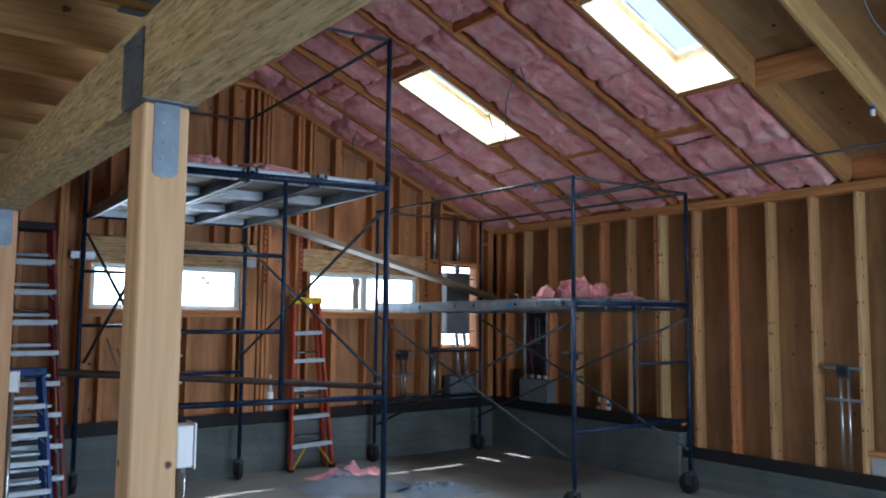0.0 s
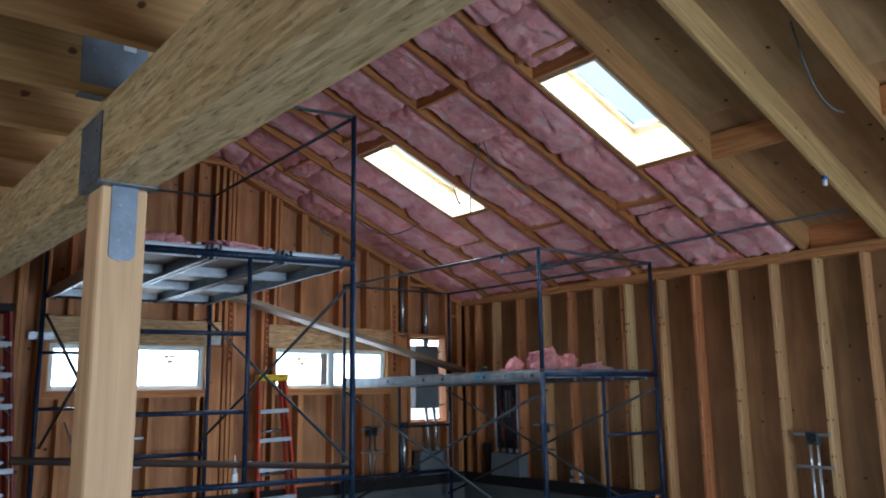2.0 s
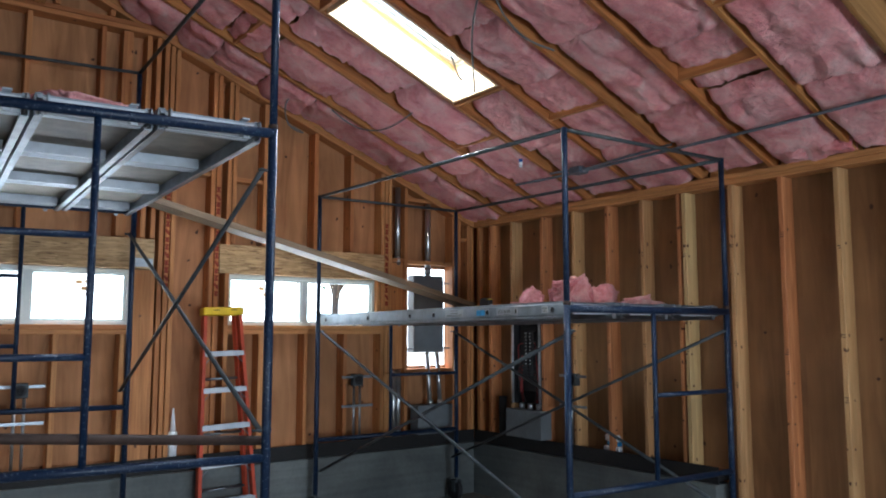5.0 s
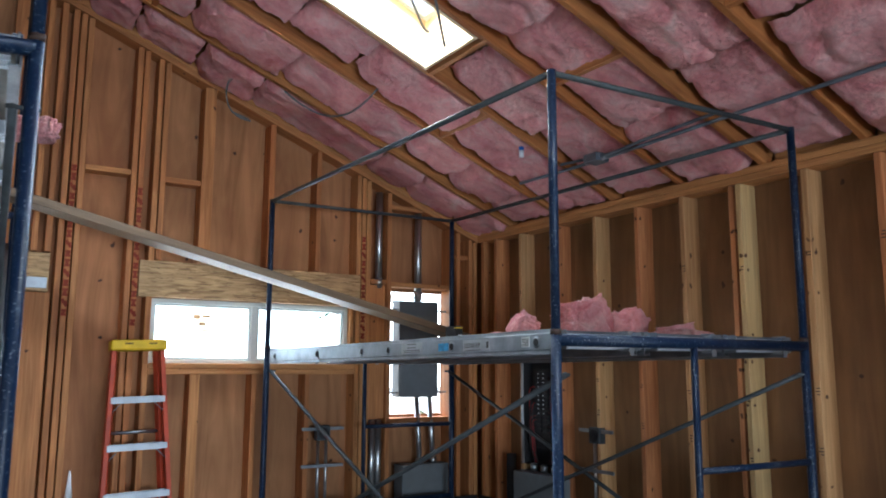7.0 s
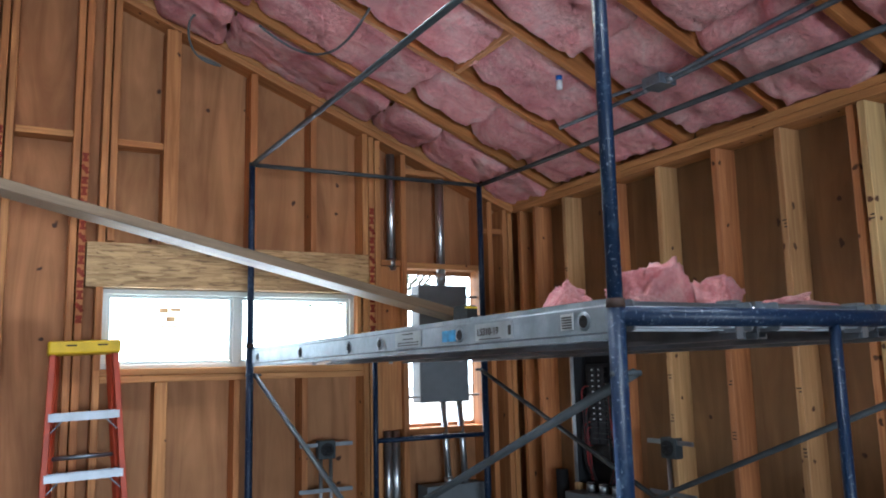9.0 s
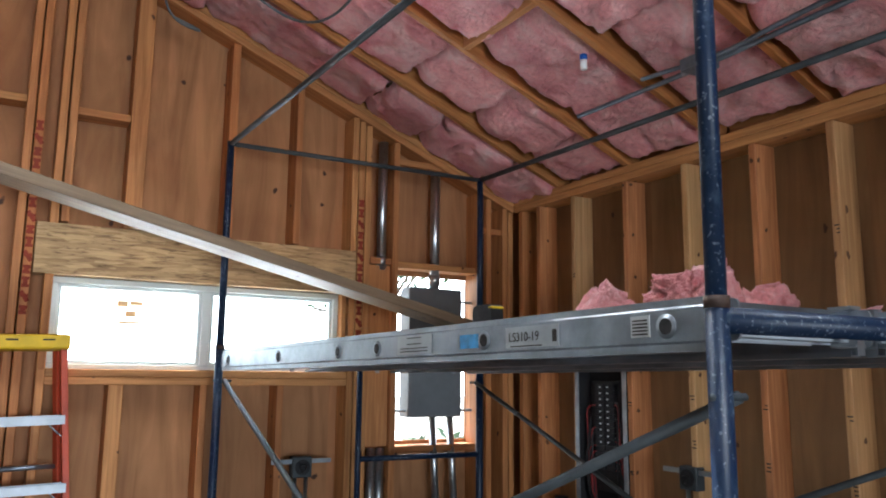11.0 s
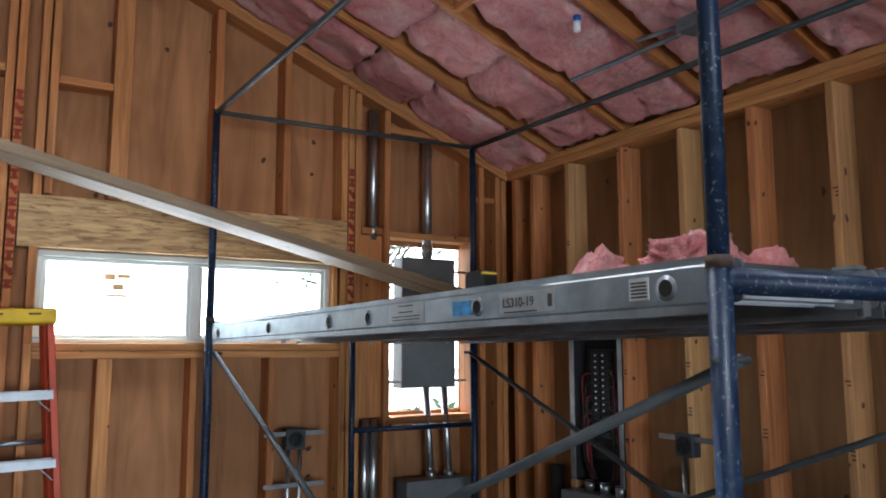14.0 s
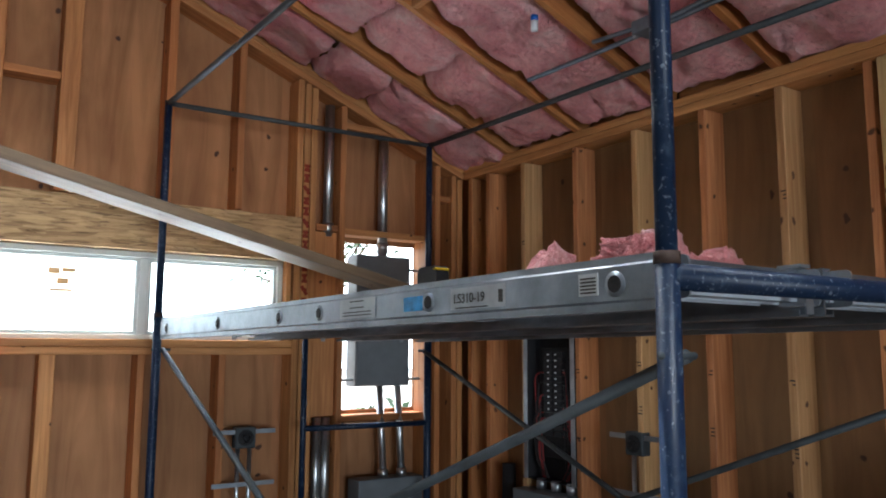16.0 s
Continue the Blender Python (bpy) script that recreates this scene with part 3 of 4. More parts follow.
for i in range(1, 18):
    ya, yb = RY[i + 1] + STUD / 2, RY[i] - STUD / 2
    board("eave_blocking", (0.1, ya, EAVE - 0.02), (0.135, yb, EAVE + RAFT - 0.01), FIR[1], roof)
    for xx in ((-2.9, -4.4) if i % 2 else (-1.36 if i > 7 else -1.05, -3.6)):
        if not (i in (3, 7) and xx > -2.8):
            z = under(xx) + (0.004 if i < 8 else 0.03)
            board("rafter_blocking", (xx - 0.019, ya, z), (xx + 0.019, yb, z + 0.2), FIR[1], roof)
# bay headers at the skylights
for sk in (SKY1, SKY2):
    for xx in (sk[0] - 0.04, sk[1] + 0.04):
        board("skylight_header", (xx - 0.019, sk[2] - 0.03, under(xx)), (xx + 0.019, sk[3] + 0.03, under(xx) + RAFT), FIR[1], roof)


def batt(x0, x1, y0, y1, seed, sag=0.03, rise=0.03):
    """A batt of wool between two rafters: a pillow with tufts and torn edges."""
    nx, ny = max(6, int((x1 - x0) / 0.025)), max(5, int((y1 - y0) / 0.025))
    bm = bmesh.new()
    rows = []
    for i in range(nx + 1):
        row = []
        for j in range(ny + 1):
            u, v = i / nx, j / ny
            ex = min(1, min(u, 1 - u) * (x1 - x0) / 0.06)
            ey = min(1, min(v, 1 - v) * (y1 - y0) / 0.07)
            edge = math.sqrt(max(0, ex * (2 - ex))) * math.sqrt(max(0, ey * (2 - ey)))
            x = x0 + (x1 - x0) * u
            y = y0 + (y1 - y0) * v
            q = Vector((x * 3.1 + seed * 5.3, y * 4.3, seed * 2.7))
            n1 = noise.noise(q)
            n2 = noise.noise(q * 3.3)
            n3 = noise.noise(q * 8.0)
            groove = max(0, 1 - abs(noise.noise(q * 0.8 + Vector((9, 3, 1)))) / 0.05) + 0.6 * max(0, 1 - abs(noise.noise(q * 1.7 + Vector((2, 8, 5)))) / 0.06)
            d = edge * (sag + 0.06) + 0.026 * n1 + 0.013 * n2 + 0.009 * n3 - 0.03 * groove
            jx, jy = 0.03 * noise.noise(q * 2 + Vector((4, 0, 0))), 0.02 * noise.noise(q * 2 + Vector((0, 7, 0)))
            row.append(bm.verts.new((x + jx, y + jy, under(x) + rise + 0.05 - d)))
        rows.append(row)
    for i in range(nx):
        for j in range(ny):
            bm.faces.new((rows[i][j], rows[i][j + 1], rows[i + 1][j + 1], rows[i + 1][j]))
    part("insulation_batt", bm, PINK, roof, "", True)


rnd = random.Random(4)
for i in range(8):
    ya, yb = RY[i + 1] + 0.02, min(RY[i] - 0.02, 0.03)
    x = 0.06
    cuts = [SKY1[:2]] if i == 3 else [SKY2[:2]] if i == 7 else []
    while x > -5.8:
        ln = rnd.uniform(0.3, 0.5) if i < 2 and rnd.random() < 0.6 else rnd.uniform(0.4, 1.1)
        xe = max(x - ln, -5.85)
        if cuts and xe < cuts[0][1] + 0.1 and x > cuts[0][0]:
            xe = cuts[0][1] + 0.07
        if x - xe > 0.15:
            batt(xe, x - 0.016, ya + rnd.uniform(-0.012, 0.04), yb - (rnd.uniform(-0.012, 0.04) if i else 0.0), rnd.random() * 40, rnd.uniform(0.0, 0.05), rnd.uniform(0.025, 0.06) if i else -0.012)
        x = xe
        if cuts and x <= cuts[0][1] + 0.08:
            x = cuts[0][0] - 0.07
            cuts = []

# ---- beam, posts and joists of the low bay ----
BX, BZ, BH = -6.13, 2.25, 0.235
tagged(board("beam", (BX - 0.08, -10.5, BZ), (BX + 0.08, -0.0, BZ + BH), PSL, None, 0.006), "heavy golden parallel-strand lumber beam", "beam", "", "structure")


def post(y, label):
    p = thing("post", label, "post", pose(BX, y, 0), "structure", "posts under the beam")
    board("shaft", (-0.065, -0.065, 0.0), (0.065, 0.065, BZ - 0.004), POST, p, 0.006)
    board("cap_seat", (-0.082, -0.1, BZ - 0.004), (0.082, 0.1, BZ), BRACKET, p, 0.001)
    for s in (-1, 1):
        board("cap_side", (s * 0.083 - 0.002, -0.1, BZ), (s * 0.083 + 0.002, 0.1, BZ + 0.2), BRACKET, p, 0.001)
        for dy, dz in ((-0.06, 0.03), (0.05, 0.05), (-0.05, 0.09), (0.06, 0.11), (-0.06, 0.15), (0.05, 0.17)):
            part("nail", tube(bmesh.new(), (s * 0.085, dy, BZ + dz), (s * 0.0885, dy, BZ + dz), 0.005, 8), ALU, p)
        bm = bmesh.new()
        block(bm, (-0.036, s * 0.067 - 0.0015, BZ - 0.215), (0.036, s * 0.067 + 0.0015, BZ - 0.003))
        es = [e for e in bm.edges if abs(e.verts[0].co.y - e.verts[1].co.y) > 0.001 and e.verts[0].co.z < BZ - 0.2]
        bmesh.ops.bevel(bm, geom=es, offset=0.02, segments=4, profile=0.5, affect="EDGES")
        strap = part("strap", bm, BRACKET, p, "zinc strap nailed to the post")
        for i, (dx, dz) in enumerate(((-0.012, -0.06), (0.014, -0.085), (-0.006, -0.115), (0.018, -0.135), (-0.012, -0.16), (0.012, -0.19), (-0.006, -0.215))):
            part("nail", tube(bmesh.new(), (dx, s * 0.068, BZ + dz), (dx, s * 0.0715, BZ + dz), 0.005, 8), ALU, strap)
    return p


post(-5.66, "square clear fir post with a zinc column cap")
post(-2.75, "square clear fir post with a zinc column cap")


def switch_box(x, y, z):
    s = thing("outlet_box", "white plastic outlet box screwed to the post", "outlet box", pose(x, y, z), "", "white boxes on the posts")
    bm = bmesh.new()
    block(bm, (0, -0.035, -0.06), (0.05, 0.035, 0.06))
    bmesh.ops.bevel(bm, geom=bm.edges[:], offset=0.006, segments=2, profile=0.5, affect="EDGES")
    part("body", bm, WHITEBOX, s)
    board("cover_plate", (0.05, -0.04, -0.065), (0.056, 0.04, 0.065), WHITEBOX, s)
    for y in (-0.018, 0.018):
        pipe("conduit", (0.022, y, -0.06), (0.022, y, -z), 0.0115, CONDUIT, s)
    part("screw", tube(bmesh.new(), (0.056, 0, 0.04), (0.058, 0, 0.04), 0.004, 8), ALU, s)


switch_box(BX + 0.066, -5.68, 1.27)
switch_box(BX + 0.066, -2.75, 1.25)
loft = thing("loft_floor", "fir joists and plywood of the low loft", "loft", None, "structure")
for i in range(27):
    y = -0.47 - 0.406 * i
    board("joist", (-10.0, y - 0.019, BZ + BH + 0.003), (BX + 0.07, y + 0.019, BZ + BH + 0.238), JOIST, loft)
for i in range(5):
    board("plywood_sheet", (-10.0, -2.2 * (i + 1), BZ + BH + 0.24), (BX + 0.06, -2.2 * i - 0.004, BZ + BH + 0.258), PLY_ROOF, loft, 0)
hang = thing("joist_hanger", "dark zinc joist hanger with a pale label above the beam", "joist hanger")
HY = -0.47 - 0.406 * 13 - 0.019
board("plate", (BX - 0.15, HY - 0.004, BZ + BH + 0.03), (BX + 0.03, HY - 0.001, BZ + BH + 0.24), BRACKET, hang, 0.001)
board("seat_flange", (BX - 0.15, HY - 0.004, BZ + BH + 0.0), (BX - 0.08, HY + 0.042, BZ + BH + 0.0025), BRACKET, hang, 0)
board("label_patch", (BX - 0.04, HY - 0.0065, BZ + BH + 0.15), (BX - 0.005, HY - 0.0045, BZ + BH + 0.18), LABEL, hang, 0)
for dx, dz in ((-0.11, 0.05), (-0.06, 0.09), (-0.12, 0.13), (-0.02, 0.06), (-0.07, 0.2)):
    part("nail", tube(bmesh.new(), (BX + dx, HY - 0.008, BZ + BH + dz), (BX + dx, HY - 0.004, BZ + BH + dz), 0.005, 8), ALU, hang)

# ---- scaffold towers ----


def plank(parent_m, u0, v0, v1, z, label, detail=False):
    """An aluminium scaffold plank with side rails, rungs beneath, a plywood deck and hooks."""
    w, h = 0.475, 0.1
    p = thing("scaffold_plank", label, "scaffold plank", parent_m @ pose(u0, v0, z), "", "aluminium scaffold planks")
    L = v1 - v0
    c = 0.004
    for u, sg in ((0.0, 1), (w, -1)):
        prof = [(0, 0), (0.034, 0), (0.034, 0.012), (0.03, 0.012), (0.03, c), (c, c), (c, h - c), (0.03, h - c), (0.03, h), (0, h), (0, h * 0.86), (-0.003, h * 0.82), (-0.003, h * 0.2), (0, h * 0.16)]
        bm = bmesh.new()
        ends = [[bm.verts.new((u + sg * a, vv, z)) for a, z in prof] for vv in (0, L)]
        n = len(prof)
        for k in range(n):
            bm.faces.new((ends[0][k], ends[0][(k + 1) % n], ends[1][(k + 1) % n], ends[1][k]))
        for e in ends:
            bm.faces.new(e)
        bmesh.ops.recalc_face_normals(bm, faces=bm.faces)
        part("side_rail", bm, ALU, p)
    board("deck", (0.005, 0.02, h - 0.014), (w - 0.005, L - 0.02, h - 0.003), DECK, p)
    n = 4
    for i in range(n):
        v = 0.07 + (L - 0.14) * i / (n - 1)
        bm = bmesh.new()
        block(bm, (0.03, v - 0.065, 0.03), (w - 0.03, v + 0.065, 0.045))
        block(bm, (0.03, v - 0.065, 0.045), (w - 0.03, v - 0.061, 0.085))
        block(bm, (0.03, v + 0.061, 0.045), (w - 0.03, v + 0.065, 0.085))
        part("rung", bm, BRIGHT, p)
        bm = bmesh.new()
        for d in (-0.022, 0.022):
            block(bm, (0.03, v + d - 0.002, 0.026), (w - 0.03, v + d + 0.002, 0.03))
        part("rung_rib", bm, BRIGHT, p)
    if detail:
        for v in (0.09, 0.695, 1.29, 1.59, 2.185, 2.88):
            part("rung_flare", tube(bmesh.new(), (-0.006, v, 0.05), (0.0, v, 0.05), 0.024, 18), ALU, p, "", True)
            part("rung_end", tube(bmesh.new(), (-0.0075, v, 0.05), (0.001, v, 0.05), 0.016, 14), BLACK, p)
    for v, s in ((-0.0, -1), (L, 1)):
        for u in (0.045, w - 0.014):
            bm = bmesh.new()
            block(bm, (u, min(v - s * 0.06, v + s * 0.036), 0.02), (u + 0.006, max(v - s * 0.06, v + s * 0.036), h - 0.003))
            es = [e for e in bm.edges if abs(e.verts[0].co.x - e.verts[1].co.x) > 0.001]
            bmesh.ops.bevel(bm, geom=es, offset=0.012, segments=2, profile=0.5, affect="EDGES")
            part("hook", bm, GALV, p, "bright aluminium hook plate")
        bm = block(bmesh.new(), (w - 0.105, min(v, v + s * 0.054), 0.016), (w - 0.07, max(v, v + s * 0.054), 0.022))
        block(bm, (w - 0.1, min(v + s * 0.05, v + s * 0.055), 0.0), (w - 0.075, max(v + s * 0.05, v + s * 0.055), 0.03))
        part("latch", bm, GALV, p, "bright spring latch")
        bm = block(bmesh.new(), (w - 0.105, min(v, v + s * 0.05), h - 0.008), (w - 0.07, max(v, v + s * 0.05), h - 0.001))
        part("latch_tab", bm, GALV, p, "bright spring latch")
        bm = block(bmesh.new(), (0.01, min(v - s * 0.01, v - s * 0.03), h - 0.02), (w - 0.01, max(v - s * 0.01, v - s * 0.03), h - 0.004))
        part("end_cap", bm, ALU, p)
    return p


DECK = plain("plank_deck", (0.2, 0.17, 0.13), 0.6, 0.0, 0.3)


def scaffold(m, top, bar_low, rungs, guard, ladder_right, label, length=3.05, width=1.52, brace=None, rack=0.0):
    """A frame scaffold: two ladder frames, guard posts and rails, cross braces and castors."""
    s = thing("scaffold_tower", label, "scaffold", m)
    r = 0.0215
    base = 0.22
    mid = 0.5 * width
    k = rack * width
    for v in (0.0, length):
        for u in (0.0, width):
            w = v + rack * u
            pipe("leg", (u, w, base), (u, w, top), r, BLUE, s)
            pipe("guard_post", (u, w, top), (u, w, guard), 0.019, BLUE, s)
            bm = tube(bmesh.new(), (u, w, top), (u, w, top + 0.022), r + 0.0015)
            part("coupling", bm, RUST, s, "", True)
            wheel(s, u, w, base)
        pipe("top_bar", (0, v, top - 0.02), (width, v + k, top - 0.02), 0.024, BLUE, s)
        pipe("low_bar", (0, v, bar_low), (width, v + k, bar_low), 0.02, BLUE, s)
        pipe("inner_upright", (mid, v + k / 2, bar_low), (mid, v + k / 2, top - 0.02), 0.016, BLUE, s)
        a, b = (mid, width) if ladder_right else (0, mid)
        for z in rungs:
            pipe("ladder_rung", (a, v + rack * a, z), (b, v + rack * b, z), 0.015, BLUE, s)
        pipe("guard_rail", (0, v, guard - 0.012), (width, v + k, guard - 0.012), 0.013, BRACE, s)
    for u in (0.0, width):
        w = rack * u
        pipe("guard_rail", (u, w, guard - 0.012), (u, length + w, guard - 0.012), 0.014, BRACE, s)
        lo, hi = brace or (bar_low + 0.1, top - 0.2)
        o = -0.03 if u else 0.03
        pipe("cross_brace", (u + o, w, lo), (u + o, length + w, hi), 0.0125, BRACE, s)
        pipe("cross_brace", (u + o * 1.6, w, hi), (u + o * 1.6, length + w, lo), 0.0125, BRACE, s)
        for v in (w, length + w):
            for z in (lo, hi):
                pipe("brace_pin", (u - o * 0.8, v, z), (u + o * 2.2, v, z), 0.007, BRACE, s)
    return s


def wheel(parent, u, v, base):
    c = new("castor")
    c.parent = parent
    bm = bmesh.new()
    tube(bm, (u, v, base - 0.03), (u, v, base + 0.05), 0.017)
    block(bm, (u - 0.045, v - 0.035, base - 0.045), (u + 0.045, v + 0.035, base - 0.03))
    for d in (-0.04, 0.036):
        block(bm, (u + d, v - 0.025, 0.085), (u + d + 0.004, v + 0.03, base - 0.04))
    part("fork", bm, BRACE, c)
    bm = bmesh.new()
    tube(bm, (u - 0.025, v + 0.02, 0.1), (u + 0.025, v + 0.02, 0.1), 0.1, 24)
    bmesh.ops.bevel(bm, geom=[e for e in bm.edges if abs(e.verts[0].co.x - e.verts[1].co.x) < 1e-4], offset=0.012, segments=2, profile=0.5, affect="EDGES")
    part("tyre", bm, RUBBER, c, "", True)
    part("hub", tube(bmesh.new(), (u - 0.03, v + 0.02, 0.1), (u + 0.03, v + 0.02, 0.1), 0.04, 16), RUBBER, c)


M1 = pose(-5.241, -2.954, 0, 0, 0, -2.8)
M2 = pose(-1.868, -3.235, 0, 0, 0, 1.4)
RACK1, RACK2 = -0.09, -0.056
scaffold(M1, 2.6, 1.075, (2.05, 1.54), 3.705, False, "tall blue steel frame scaffold on castors with an aluminium deck", 2.92, brace=(1.2, 2.4), rack=RACK1)
scaffold(M2, 1.805, 0.69, (1.24,), 2.885, True, "blue steel frame scaffold on castors with an aluminium deck", brace=(0.42, 1.65), rack=RACK2)
for i in range(3):
    plank(M1, 0.03 + 0.49 * i, 0.03 + RACK1 * (0.03 + 0.49 * i), 2.89 + RACK1 * (0.03 + 0.49 * i), 2.545, "silver aluminium scaffold plank lying across the tall tower")
    plank(M2 @ pose(0, 0, 1.73, -0.6), 0.005 + 0.49 * i, 0.03 + RACK2 * (0.03 + 0.49 * i), 3.02 + RACK2 * (0.03 + 0.49 * i), 0, "silver aluminium scaffold plank marked with size labels", i == 0)
# a rusty pipe lashed across the tall tower
tagged(pipe("steel_pipe", M1 @ Vector((-0.6, -0.05, 1.31)), M1 @ Vector((1.55, -0.05, 1.14)), 0.022, RUST), "rusty steel pipe laid across the tall scaffold", "pipe")


def label_plate(name, m, u, v, z, lu, lz, material, lines=(), text=""):
    """A sticker on the plank's outer side rail."""
    s = thing(name, "printed sticker on the plank's side rail", "sticker", m)
    board("backing", (-0.0055, v, z), (-0.0035, v + lu, z + lz), material, s, 0)
    for a, b, c, d in lines:
        board("print_line", (-0.0065, v + a * lu, z + c * lz), (-0.0052, v + b * lu, z + d * lz), DARKINK, s, 0)
    if text:
        cu = bpy.data.curves.new("lettering", "FONT")
        cu.body, cu.size, cu.extrude = text, lz * 0.62, 0.0004
        cu.materials.append(DARKINK)
        t = new("lettering", cu)
        t.parent = s
        t.matrix_basis = Matrix.Translation((-0.007, v + lu * 0.93, z + lz * 0.3)) @ Matrix(((0, 0, -1, 0), (-1, 0, 0, 0), (0, 1, 0, 0), (0, 0, 0, 1)))
    return s


ME = M2 @ pose(0, 0, 1.73, -0.6) @ pose(0.005, 0.03, 0)
label_plate("size_label", ME, 0, 0.4, 0.026, 0.2, 0.05, FOIL, ((0.3, 0.9, 0.04, 0.1), (0.04, 0.11, 0.2, 0.75)), "LS310-19")
label_plate("notice_label", ME, 0, 0.13, 0.032, 0.05, 0.042, LABEL, [(0.1, 0.9, 0.1 + 0.16 * i, 0.18 + 0.16 * i) for i in range(5)])
label_plate("blue_label", ME, 0, 0.72, 0.032, 0.085, 0.036, STICKER)
label_plate("maker_label", ME, 0, 0.95, 0.026, 0.2, 0.055, FOIL, ((0.1, 0.9, 0.12, 0.17), (0.1, 0.9, 0.28, 0.33), (0.3, 0.7, 0.5, 0.56), (0.3, 0.7, 0.82, 0.88)))

GREYFIR = wood("grey_brown_fir", 0, (0.24, 0.19, 0.14), (0.15, 0.118, 0.087))
# the long board that bridges both decks
tagged(between("lumber_plank", (-3.85, -0.55, 2.7), (-0.42, -0.45, 1.9), 0.2, 0.05, GREYFIR), "long rough-sawn board sloping between the two scaffold decks", "plank")


def wool_chunk(x, y, z, sx, sy, sz, seed, rz, tilt=0.0):
    """A torn, folded piece of batt: blocky, leaning, with ragged edges, flat where it lies."""
    bm = bmesh.new()
    bmesh.ops.create_icosphere(bm, subdivisions=5, radius=1)
    lean = Matrix.Rotation(radians(tilt), 3, "Y")
    for v in bm.verts:
        d = v.co.normalized()
        p = Vector([math.copysign(abs(c) ** 0.45, c) for c in d])
        q = d * 1.6 + Vector((seed * 3.1, seed, 0))
        f = 1 + 0.34 * noise.noise(q * 1.1) + 0.2 * noise.noise(q * 2.7) + 0.12 * noise.noise(q * 6) + 0.07 * noise.noise(q * 15)
        c = lean @ Vector((p.x * sx * f, p.y * sy * f, p.z * sz * f))
        v.co = Vector((c.x, c.y, max(0.0, c.z + sz * 0.8)))
    ob = part("insulation_scrap", bm, PINK, None, "", True)
    ob.matrix_world = pose(x, y, z, 0, 0, rz)
    return tagged(ob, "torn scrap of pink fibreglass insulation on the deck", "insulation", "insulation scraps")


DZ2 = 1.826
# a pocket tape measure near the deck's edge
tape = thing("tape_measure", "black pocket tape measure with a yellow rim on the deck", "tape measure", M2 @ pose(0.1, 0.85, DZ2))
bm = block(bmesh.new(), (-0.02, -0.045, 0.0), (0.02, 0.045, 0.05))
bmesh.ops.bevel(bm, geom=[e for e in bm.edges if abs(e.verts[0].co.x - e.verts[1].co.x) > 0.01 and e.verts[0].co.z > 0.01], offset=0.018, segments=4, profile=0.5, affect="EDGES")
part("case", bm, RUBBER, tape)
board("rim_band", (-0.0215, -0.0465, 0.038), (0.0215, -0.03, 0.044), YELLOW, tape, 0.002, "yellow band over the case")
board("end_tab", (-0.008, -0.062, 0.004), (0.008, -0.044, 0.008), BRIGHT, tape, 0.001, "steel end tab")
SCRAPS = ((0.53, 0.84, 0.06, 0.055, 0.066, 28), (0.42, 0.82, 0.07, 0.06, 0.016, 0), (1.0, 0.9, 0.13, 0.09, 0.122, -16), (0.84, 0.78, 0.08, 0.075, 0.045, 8),
          (1.32, 0.85, 0.105, 0.085, 0.09, 14), (1.12, 0.6, 0.12, 0.085, 0.024, 0), (1.32, 0.42, 0.12, 0.09, 0.024, 4), (1.42, 0.62, 0.09, 0.08, 0.045, -10))
for i, (u, v, sx, sy, sz, tilt) in enumerate(SCRAPS):
    p = M2 @ Vector((u, v, DZ2))
    wool_chunk(p.x, p.y, p.z, sx, sy, sz, i * 1.7 + 0.5, i * 37 % 50 - 20, tilt)
for i, (u, v, sx, sy, sz) in enumerate(((-0.02, 0.25, 0.13, 0.14, 0.05), (0.3, 0.4, 0.2, 0.16, 0.045), (0.75, 0.35, 0.16, 0.18, 0.035), (1.15, 0.6, 0.2, 0.16, 0.035), (0.25, 1.3, 0.2, 0.16, 0.06), (1.53, 1.3, 0.06, 0.11, 0.05))):
    p = M1 @ Vector((u, v + RACK1 * u, 2.646))
    wool_chunk(p.x, p.y, p.z, sx, sy, sz, i * 2.3 + 9, i * 51)


